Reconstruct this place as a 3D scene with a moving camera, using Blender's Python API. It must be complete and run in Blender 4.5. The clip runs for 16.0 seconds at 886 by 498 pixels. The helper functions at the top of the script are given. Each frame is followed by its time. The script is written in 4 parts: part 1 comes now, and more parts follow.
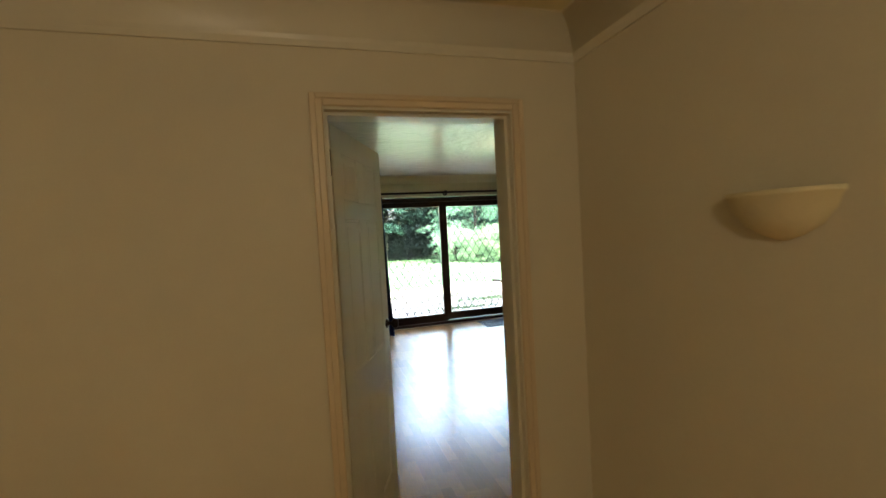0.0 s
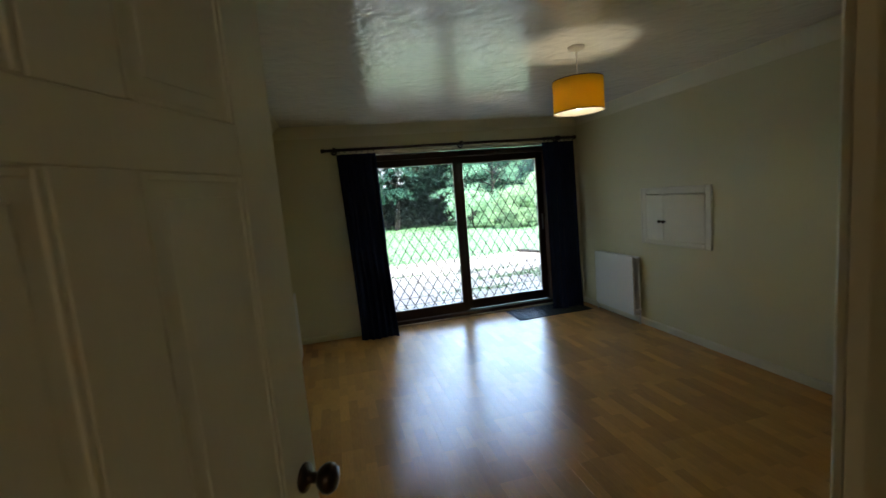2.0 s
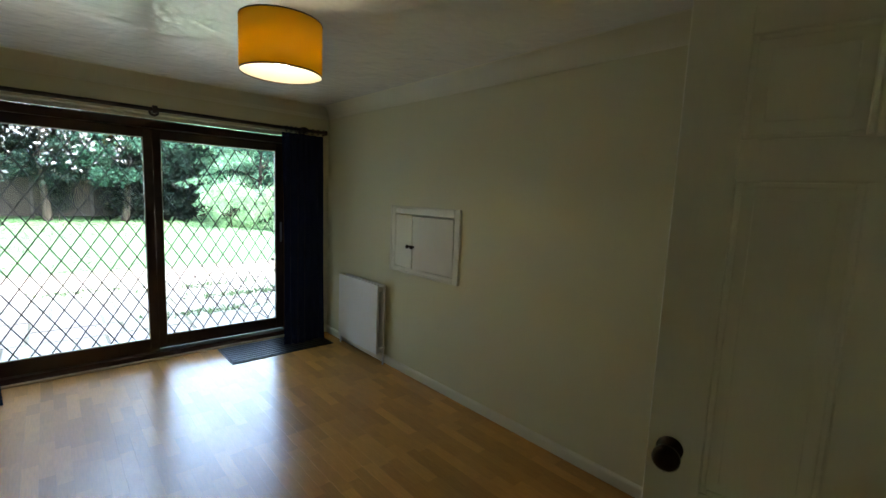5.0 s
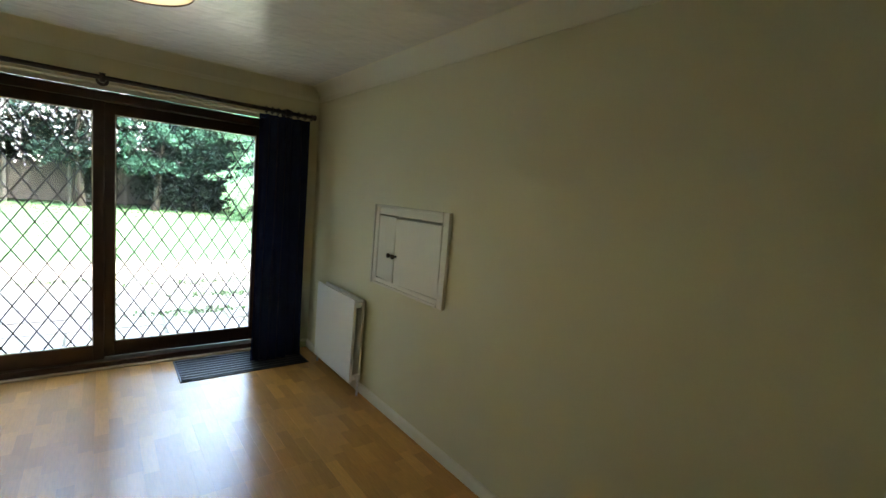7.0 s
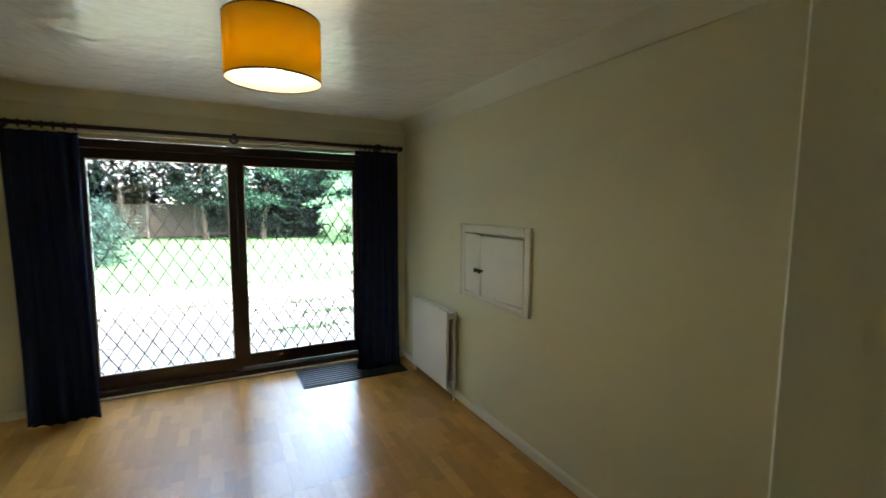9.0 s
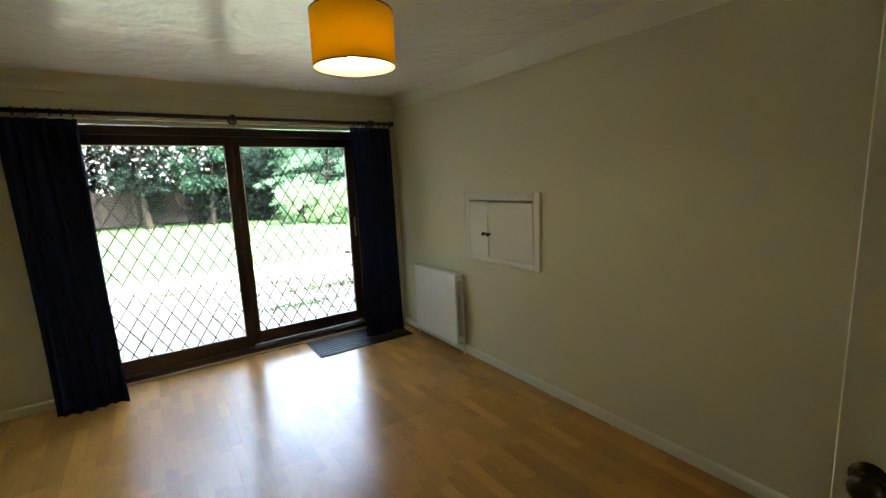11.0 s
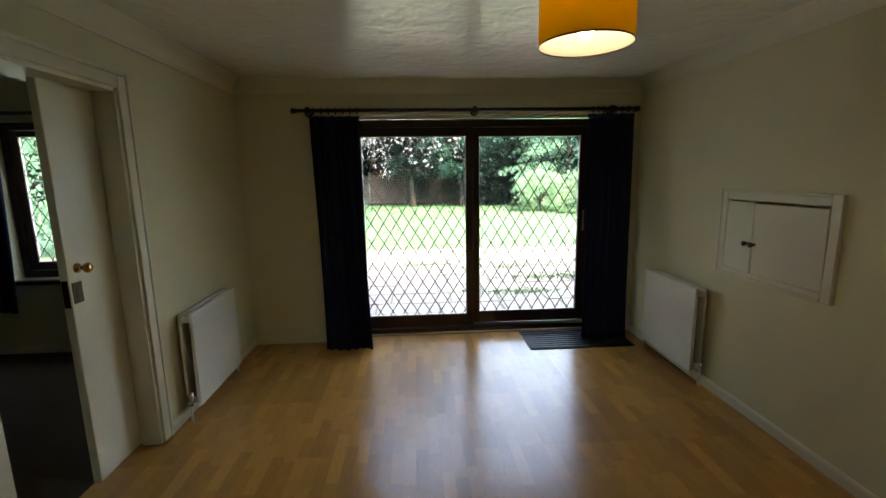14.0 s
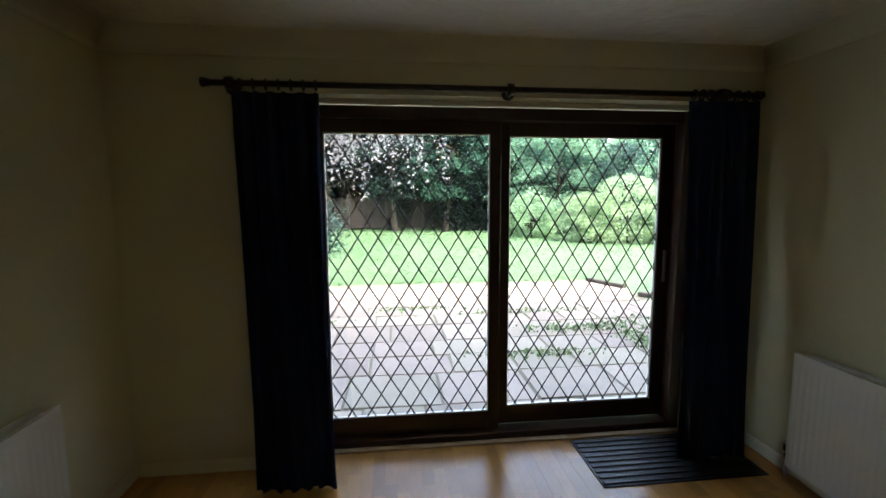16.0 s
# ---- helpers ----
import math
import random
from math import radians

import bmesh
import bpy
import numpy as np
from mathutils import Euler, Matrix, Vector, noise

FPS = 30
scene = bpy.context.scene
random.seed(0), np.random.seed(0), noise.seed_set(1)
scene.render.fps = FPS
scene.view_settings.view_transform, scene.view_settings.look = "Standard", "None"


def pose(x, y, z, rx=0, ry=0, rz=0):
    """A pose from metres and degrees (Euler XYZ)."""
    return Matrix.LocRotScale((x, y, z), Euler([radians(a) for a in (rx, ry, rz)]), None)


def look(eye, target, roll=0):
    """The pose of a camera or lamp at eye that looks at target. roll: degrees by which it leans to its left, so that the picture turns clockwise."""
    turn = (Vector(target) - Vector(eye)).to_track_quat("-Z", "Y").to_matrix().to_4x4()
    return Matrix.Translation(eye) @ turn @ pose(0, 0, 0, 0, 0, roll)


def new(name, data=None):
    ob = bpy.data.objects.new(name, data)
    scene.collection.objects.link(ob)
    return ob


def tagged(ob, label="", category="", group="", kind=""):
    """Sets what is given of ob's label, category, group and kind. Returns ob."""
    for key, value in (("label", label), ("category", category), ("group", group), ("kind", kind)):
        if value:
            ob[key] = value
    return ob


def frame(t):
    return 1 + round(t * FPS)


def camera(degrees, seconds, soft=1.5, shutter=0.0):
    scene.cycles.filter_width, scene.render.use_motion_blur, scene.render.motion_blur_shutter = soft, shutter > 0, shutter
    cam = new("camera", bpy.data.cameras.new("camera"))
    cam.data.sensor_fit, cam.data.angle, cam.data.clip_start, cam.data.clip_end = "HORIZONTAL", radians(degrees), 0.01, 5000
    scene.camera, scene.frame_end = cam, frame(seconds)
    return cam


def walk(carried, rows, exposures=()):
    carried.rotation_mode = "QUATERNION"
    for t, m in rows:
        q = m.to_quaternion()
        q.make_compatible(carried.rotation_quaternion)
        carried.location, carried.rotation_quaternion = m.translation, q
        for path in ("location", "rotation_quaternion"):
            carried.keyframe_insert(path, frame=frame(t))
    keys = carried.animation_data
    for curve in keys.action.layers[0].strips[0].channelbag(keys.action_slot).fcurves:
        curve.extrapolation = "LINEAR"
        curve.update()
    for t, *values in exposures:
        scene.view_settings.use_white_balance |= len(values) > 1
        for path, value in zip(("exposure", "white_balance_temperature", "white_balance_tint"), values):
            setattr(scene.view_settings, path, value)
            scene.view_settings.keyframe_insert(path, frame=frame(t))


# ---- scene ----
SKY, SUN, PENDANT, HALL = 0.27, 0.70, 0.038, 0.5
U = 1.05
cam = camera(91.2, 16.0, soft=1.5, shutter=0.25)
PATH = [
    (0, (0.620, 0.240, 1.458), (1.150, 2.069, 1.380), -3.2),
    (0.5, (0.770, 0.729, 1.465), (1.206, 2.582, 1.407), -2.7),
    (1, (0.879, 1.142, 1.479), (1.350, 2.985, 1.363), -0.7),
    (1.5, (0.966, 1.518, 1.468), (1.286, 3.489, 1.356), -4.7),
    (2, (1.054, 1.748, 1.470), (1.524, 3.677, 1.230), -4.9),
    (2.5, (1.103, 1.964, 1.476), (1.957, 3.760, 1.261), -6.6),
    (3, (1.185, 2.136, 1.477), (2.491, 3.616, 1.153), -7.1),
    (3.5, (1.329, 2.219, 1.472), (2.782, 3.562, 1.182), -1.8),
    (5.8, (2.196, 2.65, 1.468), (3.48, 4.17, 1.273), 3.6),
    (6, (2.274, 2.698, 1.461), (3.55, 4.225, 1.263), 2.2),
    (6.5, (2.454, 2.8, 1.466), (3.658, 4.386, 1.283), 6.3),
    (7, (2.53, 2.811, 1.452), (3.766, 4.367, 1.226), 5.1),
    (7.5, (2.574, 2.826, 1.465), (3.83, 4.367, 1.245), 4.2),
    (8, (2.534, 2.777, 1.48), (3.738, 4.349, 1.201), -1.9),
    (8.5, (2.481, 2.678, 1.509), (3.576, 4.326, 1.216), -0.6),
    (9, (2.387, 2.626, 1.507), (3.306, 4.392, 1.311), 0.4),
    (9.2, (2.342, 2.614, 1.505), (3.19, 4.415, 1.31), -0.8),
    (11.3, (1.858, 2.622, 1.484), (2.975, 4.249, 1.158), -2.5),
    (11.5, (1.875, 2.61, 1.479), (2.819, 4.34, 1.14), -1.8),
    (12, (2.009, 2.546, 1.484), (2.656, 4.392, 1.069), 0.5),
    (12.5, (2.073, 2.572, 1.492), (2.465, 4.505, 1.16), -1.7),
    (13, (2.021, 2.628, 1.513), (2.226, 4.605, 1.285), -1.2),
    (13.5, (2.057, 2.652, 1.528), (2.201, 4.636, 1.325), -0.9),
    (14, (2.01, 2.719, 1.502), (2.13, 4.687, 1.164), -0.9),
    (14.5, (1.991, 3.002, 1.516), (2.127, 4.99, 1.348), -0.3),
    (15, (1.909, 3.368, 1.499), (2.033, 5.352, 1.275), -2.3),
    (15.5, (1.93, 3.787, 1.507), (1.991, 5.772, 1.273), -2.1),
    (16, (1.925, 4.236, 1.48), (2.141, 6.211, 1.248), -0.2),
]
EXPOSURES = [(0, 4.7, 8000, 8), (0.5, 4.3, 7900, 8), (1.0, 4.02, 7500, 8), (1.5, 3.85, 7300, 8), (2.5, 4.02, 7100, 7), (3.5, 4.15, 7300, 7), (6, 4.52, 7500, 7), (7, 4.7, 7850, 7),
             (9, 4.75, 8000, 8), (12.0, 4.66, 8700, 12), (12.5, 4.46, 8700, 13), (13.5, 4.07, 8700, 14), (15, 3.85, 8300, 15), (16, 3.4, 8000, 14)]
walk(cam, [(t, look(Vector(eye) * U, Vector(target) * U, roll)) for t, eye, target, roll in PATH], EXPOSURES)


# ---- world, sun and lamps ----
SUN_EL, SUN_AZ = radians(54), radians(28)  # the sun stands behind the house, over its roof
world = bpy.data.worlds.new("world")
scene.world = world
world.use_nodes = True
wn = world.node_tree.nodes
sky = wn.new("ShaderNodeTexSky")
sky.sky_type, sky.sun_disc, sky.sun_elevation = "NISHITA", False, SUN_EL
sky.sun_rotation = math.pi - SUN_AZ
sky.dust_density = 2.0
world.node_tree.links.new(sky.outputs[0], wn["Background"].inputs[0])
wn["Background"].inputs[1].default_value = SKY
sun_data = bpy.data.lights.new("sun", "SUN")
sun_data.energy, sun_data.angle, sun_data.color = SUN, radians(0.6), (1.0, 0.98, 0.94)
sun = new("sun", sun_data)
toward = Vector((math.sin(SUN_AZ) * math.cos(SUN_EL), -math.cos(SUN_AZ) * math.cos(SUN_EL), math.sin(SUN_EL)))
sun.matrix_world = look(toward * 40, (0, 0, 0))


def bulb_light(name, place, watts, colour, radius):
    d = bpy.data.lights.new(name, "POINT")
    d.energy, d.color, d.shadow_soft_size = watts, colour, radius
    ob = new(name, d)
    ob.location = place
    return ob


bulb_light("pendant_light", (2.57, 4.178, 1.955), PENDANT, (1.0, 0.98, 0.94), 0.025)
bulb_light("hall_light", (0.35, -0.9, 2.12), HALL, (1.0, 0.91, 0.8), 0.06)


# ---- materials ----
def material(name, colour, rough=0.6, metal=0.0, grain=0.0, scale=60.0, spots=0.0, spot_scale=3.0, bump=0.0, vary=0.0, island=0.0, stretch=(1, 1, 1), sheen=0.0, spec=0.5):
    m = bpy.data.materials.new(name)
    m.use_nodes = True
    nt = m.node_tree
    b = nt.nodes["Principled BSDF"]
    b.inputs["Roughness"].default_value = rough
    b.inputs["Metallic"].default_value = metal
    b.inputs["Specular IOR Level"].default_value = spec
    if sheen:
        b.inputs["Sheen Weight"].default_value = sheen
    co = nt.nodes.new("ShaderNodeTexCoord")
    mp = nt.nodes.new("ShaderNodeMapping")
    mp.inputs["Scale"].default_value = stretch
    nt.links.new(co.outputs["Object"], mp.inputs[0])
    fine = nt.nodes.new("ShaderNodeTexNoise")
    fine.inputs["Scale"].default_value, fine.inputs["Detail"].default_value = scale, 6
    broad = nt.nodes.new("ShaderNodeTexNoise")
    broad.inputs["Scale"].default_value, broad.inputs["Detail"].default_value = spot_scale, 4
    nt.links.new(mp.outputs[0], fine.inputs[0])
    nt.links.new(co.outputs["Object"], broad.inputs[0])

    def calc(op, a, c):
        n = nt.nodes.new("ShaderNodeMath")
        n.operation = op
        for k, v in enumerate((a, c)):
            if isinstance(v, (int, float)):
                n.inputs[k].default_value = v
            else:
                nt.links.new(v, n.inputs[k])
        return n.outputs[0]

    val = calc("ADD", 1.0, calc("MULTIPLY", calc("SUBTRACT", fine.outputs[0], 0.5), 2 * grain))
    val = calc("MULTIPLY", val, calc("ADD", 1.0, calc("MULTIPLY", calc("SUBTRACT", broad.outputs[0], 0.5), 2 * spots)))
    if vary:
        oi = nt.nodes.new("ShaderNodeObjectInfo")
        val = calc("MULTIPLY", val, calc("ADD", 1.0 - vary, calc("MULTIPLY", oi.outputs["Random"], 2 * vary)))
    if island:
        ge = nt.nodes.new("ShaderNodeNewGeometry")
        val = calc("MULTIPLY", val, calc("ADD", 1.0 - island, calc("MULTIPLY", ge.outputs["Random Per Island"], 2 * island)))
    mix = nt.nodes.new("ShaderNodeVectorMath")
    mix.operation = "SCALE"
    mix.inputs[0].default_value = colour
    nt.links.new(val, mix.inputs["Scale"])
    nt.links.new(mix.outputs[0], b.inputs["Base Color"])
    if bump:
        bp = nt.nodes.new("ShaderNodeBump")
        bp.inputs["Strength"].default_value, bp.inputs["Distance"].default_value = bump, 0.01
        nt.links.new(fine.outputs[0], bp.inputs["Height"])
        nt.links.new(bp.outputs[0], b.inputs["Normal"])
    rv = calc("ADD", rough, calc("MULTIPLY", calc("SUBTRACT", broad.outputs[0], 0.5), 0.12))
    nt.links.new(rv, b.inputs["Roughness"])
    return m


CREAM = material("cream_wall_paint", (0.70, 0.66, 0.45), 0.62, grain=0.03, scale=140, spots=0.05, spot_scale=1.6, bump=0.05)
HALL_PAINT = material("hall_wall_paint", (0.70, 0.645, 0.51), 0.62, grain=0.03, scale=140, spots=0.06, spot_scale=1.6, bump=0.05)
WHITE_GLOSS = material("white_gloss_paint", (0.73, 0.69, 0.56), 0.35, grain=0.02, scale=40, spots=0.05, spot_scale=4, bump=0.04)
HALL_GLOSS = material("cream_gloss_paint", (0.70, 0.58, 0.41), 0.4, grain=0.02, scale=40, spots=0.05, spot_scale=4, bump=0.04)
COVE_PAINT = material("coving_matt_paint", (0.76, 0.73, 0.57), 0.55, grain=0.03, scale=90, spots=0.05, spot_scale=2, bump=0.04)
DOOR_PAINT = material("door_white_paint", (0.76, 0.74, 0.62), 0.38, grain=0.03, scale=30, spots=0.05, spot_scale=3, bump=0.05, stretch=(6, 6, 1))
RADIATOR = material("radiator_enamel", (0.8, 0.8, 0.78), 0.3, grain=0.01, spots=0.03)
DARK_WOOD = material("dark_stained_hardwood", (0.042, 0.017, 0.01), 0.36, grain=0.35, scale=22, spots=0.2, bump=0.1, stretch=(1, 9, 1))
POLE_WOOD = material("dark_pole_wood", (0.035, 0.018, 0.012), 0.32, grain=0.3, scale=30, spots=0.1, bump=0.05)
NAVY = material("navy_curtain_cloth", (0.013, 0.026, 0.078), 0.9, grain=0.25, scale=420, spots=0.15, bump=0.25, spec=0.2)
RUBBER = material("black_rubber", (0.014, 0.015, 0.017), 0.5, grain=0.3, scale=200, spots=0.2, bump=0.2)
BRASS = material("aged_brass", (0.6, 0.42, 0.15), 0.16, metal=1.0, grain=0.1, spots=0.2)
BRONZE = material("dark_bronze", (0.06, 0.045, 0.035), 0.3, metal=1.0, grain=0.1, spots=0.2)
STEEL = material("dull_steel", (0.34, 0.36, 0.38), 0.32, metal=1.0, grain=0.1, spots=0.1)
CHROME = material("chrome", (0.6, 0.62, 0.63), 0.15, metal=1.0, spots=0.05)
LEAD = material("lead_strip", (0.022, 0.022, 0.025), 0.55, metal=0.0, grain=0.1, spots=0.1)
PLASTIC = material("white_plastic", (0.78, 0.77, 0.72), 0.35, spots=0.03)
CARPET = material("dark_carpet", (0.11, 0.075, 0.048), 0.95, grain=0.5, scale=350, spots=0.25, bump=0.6)
THRESHOLD = material("pale_oak_strip", (0.42, 0.29, 0.16), 0.35, grain=0.2, scale=30, stretch=(1, 12, 12), spots=0.1)
PLASTER_BOWL = material("cream_plaster", (0.74, 0.66, 0.44), 0.6, grain=0.04, spots=0.06, bump=0.08)
BRICK = material("outer_brick", (0.3, 0.16, 0.1), 0.85, grain=0.3, scale=40, spots=0.2, bump=0.4)
ROOF = material("roof_tile", (0.16, 0.09, 0.07), 0.85, grain=0.3, scale=30, spots=0.2, bump=0.4)
SLAB = material("concrete_slab", (0.25, 0.222, 0.188), 0.88, grain=0.2, scale=55, spots=0.22, spot_scale=2.2, bump=0.4, vary=0.16)
def add_hue(m, amount):
    """A slight change of hue from piece to piece."""
    nt = m.node_tree
    b = nt.nodes["Principled BSDF"]
    src = b.inputs["Base Color"].links[0].from_socket
    oi = nt.nodes.new("ShaderNodeObjectInfo")
    wn2 = nt.nodes.new("ShaderNodeTexWhiteNoise")
    wn2.noise_dimensions = "1D"
    nt.links.new(oi.outputs["Random"], wn2.inputs["W"])
    hs = nt.nodes.new("ShaderNodeHueSaturation")
    mr = nt.nodes.new("ShaderNodeMapRange")
    mr.inputs["To Min"].default_value, mr.inputs["To Max"].default_value = 0.5 - amount, 0.5 + amount
    nt.links.new(wn2.outputs["Value"], mr.inputs["Value"])
    nt.links.new(mr.outputs[0], hs.inputs["Hue"])
    nt.links.new(src, hs.inputs["Color"])
    nt.links.new(hs.outputs[0], b.inputs["Base Color"])


add_hue(SLAB, 0.03)
JOINT = material("patio_sand_joint", (0.13, 0.125, 0.09), 0.95, grain=0.4, scale=60, spots=0.4, spot_scale=1.5, bump=0.4)
LAWN = material("lawn_soil", (0.085, 0.175, 0.088), 0.95, grain=0.2, scale=18, spots=0.3, spot_scale=0.5, bump=0.2)
WEED = material("weed_leaf", (0.14, 0.23, 0.11), 0.7, grain=0.2, spots=0.2, island=0.3)
# fence boards and slats: the trees' shade is put into these dark colours
FENCE = material("weathered_fence_in_shade", (0.034, 0.028, 0.026), 0.85, grain=0.3, scale=25, spots=0.25, bump=0.3, vary=0.12, stretch=(1, 1, 8))
SHADED_SLAT = material("slat_board_in_shade", (0.04, 0.034, 0.031), 0.7, grain=0.15, scale=25, spots=0.2, vary=0.08)
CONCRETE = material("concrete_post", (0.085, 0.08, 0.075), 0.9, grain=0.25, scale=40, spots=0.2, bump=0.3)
BARK = material("bark", (0.018, 0.015, 0.012), 0.95, grain=0.5, scale=18, spots=0.3, bump=0.8, stretch=(1, 1, 0.25))
TIMBER = material("grey_timber", (0.05, 0.045, 0.04), 0.85, grain=0.4, scale=20, spots=0.3, bump=0.4, stretch=(1, 8, 8))


def leaf_material(name, colour, glow):
    m = material(name, colour, 0.65, grain=0.2, scale=6, spots=0.55, spot_scale=0.8, island=0.25, spec=0.1)
    nt = m.node_tree
    b, out = nt.nodes["Principled BSDF"], nt.nodes["Material Output"]
    tr = nt.nodes.new("ShaderNodeBsdfTranslucent")
    tr.inputs[0].default_value = (*[min(1, c * 1.5) for c in colour], 1)
    mix = nt.nodes.new("ShaderNodeMixShader")
    mix.inputs[0].default_value = glow
    nt.links.new(b.outputs[0], mix.inputs[1])
    nt.links.new(tr.outputs[0], mix.inputs[2])
    nt.links.new(mix.outputs[0], out.inputs[0])
    return m


GRASS = leaf_material("grass_blade", (0.085, 0.175, 0.088), 0.5)
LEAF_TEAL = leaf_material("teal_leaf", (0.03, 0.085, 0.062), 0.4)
# the next two leaf colours have the shade of the tree mass mixed in
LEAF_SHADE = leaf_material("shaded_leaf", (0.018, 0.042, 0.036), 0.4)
LEAF_DEEP_SHADE = leaf_material("deep_shade_leaf", (0.010, 0.021, 0.019), 0.42)
LEAF_BLUE = leaf_material("blue_green_leaf", (0.045, 0.09, 0.08), 0.4)
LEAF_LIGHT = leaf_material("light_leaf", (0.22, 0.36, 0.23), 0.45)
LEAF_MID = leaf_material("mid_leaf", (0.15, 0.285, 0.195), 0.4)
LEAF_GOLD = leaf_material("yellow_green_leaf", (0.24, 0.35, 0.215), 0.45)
PALE_CLUSTER = leaf_material("pale_cluster_leaf", (0.75, 0.66, 0.62), 0.3)
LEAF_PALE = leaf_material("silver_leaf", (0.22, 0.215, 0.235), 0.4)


def ceiling_material():
    m = material("stippled_ceiling_paint", (0.88, 0.86, 0.78), 0.24, grain=0.02, spots=0.04, spec=0.8)
    nt = m.node_tree
    b = nt.nodes["Principled BSDF"]
    co = nt.nodes.new("ShaderNodeTexCoord")
    # combed, swirled plaster: overlapping arcs of ridges, broken up by a fine stipple
    wob = nt.nodes.new("ShaderNodeTexNoise")
    wob.inputs["Scale"].default_value, wob.inputs["Detail"].default_value, wob.inputs["Distortion"].default_value = 8.5, 1.0, 0.5
    fine = nt.nodes.new("ShaderNodeTexNoise")
    fine.inputs["Scale"].default_value, fine.inputs["Detail"].default_value, fine.inputs["Distortion"].default_value = 24, 1.0, 0.3
    nt.links.new(co.outputs["Object"], wob.inputs[0])
    nt.links.new(co.outputs["Object"], fine.inputs[0])
    add = nt.nodes.new("ShaderNodeMath")
    add.operation = "MULTIPLY_ADD"
    nt.links.new(fine.outputs[0], add.inputs[0])
    add.inputs[1].default_value = 0.25
    nt.links.new(wob.outputs[0], add.inputs[2])
    bp = nt.nodes.new("ShaderNodeBump")
    bp.inputs["Strength"].default_value, bp.inputs["Distance"].default_value = 0.4, 0.02
    nt.links.new(add.outputs[0], bp.inputs["Height"])
    nt.links.new(bp.outputs[0], b.inputs["Normal"])
    return m


CEILING = ceiling_material()


def oak_material():
    m = material("oak_laminate", (0.53, 0.258, 0.062), 0.36, grain=0.22, scale=26, spots=0.1, spot_scale=5, island=0.19, vary=0.09, stretch=(5, 0.5, 1))
    b = m.node_tree.nodes["Principled BSDF"]
    b.inputs["Coat Weight"].default_value = 1.0
    b.inputs["Specular IOR Level"].default_value = 0.15
    b.inputs["Coat Roughness"].default_value = 0.23
    b.inputs["Coat IOR"].default_value = 1.4
    return m


OAK = oak_material()


def glass_material():
    m = bpy.data.materials.new("window_glass")
    m.use_nodes = True
    b = m.node_tree.nodes["Principled BSDF"]
    b.inputs["Base Color"].default_value = (0.97, 0.99, 0.98, 1)
    b.inputs["Roughness"].default_value, b.inputs["IOR"].default_value = 0.0, 1.45
    b.inputs["Transmission Weight"].default_value = 1.0
    return m


GLASS = glass_material()


def shade_material(name, colour, share, gaps):
    """Woven cloth that lets light through; gaps: the share of open weave."""
    m = material(name, colour, 0.8, grain=0.08, scale=300, spots=0.04, bump=0.1)
    nt = m.node_tree
    b, out = nt.nodes["Principled BSDF"], nt.nodes["Material Output"]
    tr = nt.nodes.new("ShaderNodeBsdfTranslucent")
    tr.inputs[0].default_value = (*colour, 1)
    mix = nt.nodes.new("ShaderNodeMixShader")
    mix.inputs[0].default_value = share
    nt.links.new(b.outputs[0], mix.inputs[1])
    nt.links.new(tr.outputs[0], mix.inputs[2])
    clear = nt.nodes.new("ShaderNodeBsdfTransparent")
    weave = nt.nodes.new("ShaderNodeMixShader")
    weave.inputs[0].default_value = gaps
    nt.links.new(mix.outputs[0], weave.inputs[1])
    nt.links.new(clear.outputs[0], weave.inputs[2])
    nt.links.new(weave.outputs[0], out.inputs[0])
    return m


MUSTARD = shade_material("mustard_cloth", (0.8, 0.52, 0.03), 0.5, 0.05)
LINING = shade_material("white_lining", (0.86, 0.82, 0.7), 0.42, 0.25)


def bulb_material(name, glow):
    m = bpy.data.materials.new(name)
    m.use_nodes = True
    b = m.node_tree.nodes["Principled BSDF"]
    b.inputs["Emission Color"].default_value = (1, 0.9, 0.72, 1)
    b.inputs["Emission Strength"].default_value = glow
    return m


BULB = bulb_material("lit_bulb", 1.6)
HALL_BULB = bulb_material("lit_hall_bulb", 4)


# ---- mesh tools ----
def box(bm, x0, x1, y0, y1, z0, z1, bevel=0.0, segments=1):
    vs = [bm.verts.new((x, y, z)) for x in (x0, x1) for y in (y0, y1) for z in (z0, z1)]
    fs = [bm.faces.new([vs[i] for i in q]) for q in ((0, 1, 3, 2), (4, 6, 7, 5), (0, 4, 5, 1), (2, 3, 7, 6), (0, 2, 6, 4), (1, 5, 7, 3))]
    if bevel:
        es = list({e for f in fs for e in f.edges})
        bmesh.ops.bevel(bm, geom=es, offset=bevel, segments=segments, affect="EDGES", profile=0.5)
    return bm


def tube(bm, p0, p1, r0, r1=None, n=12, caps=True):
    p0, p1 = Vector(p0), Vector(p1)
    r1 = r0 if r1 is None else r1
    q = (p1 - p0).to_track_quat("Z", "Y")
    rings = []
    for p, r in ((p0, r0), (p1, r1)):
        rings.append([bm.verts.new(p + q @ Vector((r * math.cos(2 * math.pi * k / n), r * math.sin(2 * math.pi * k / n), 0))) for k in range(n)])
    for k in range(n):
        f = bm.faces.new((rings[0][k], rings[0][(k + 1) % n], rings[1][(k + 1) % n], rings[1][k]))
        f.smooth = True
    if caps:
        bm.faces.new(rings[0][::-1])
        bm.faces.new(rings[1])
    return bm


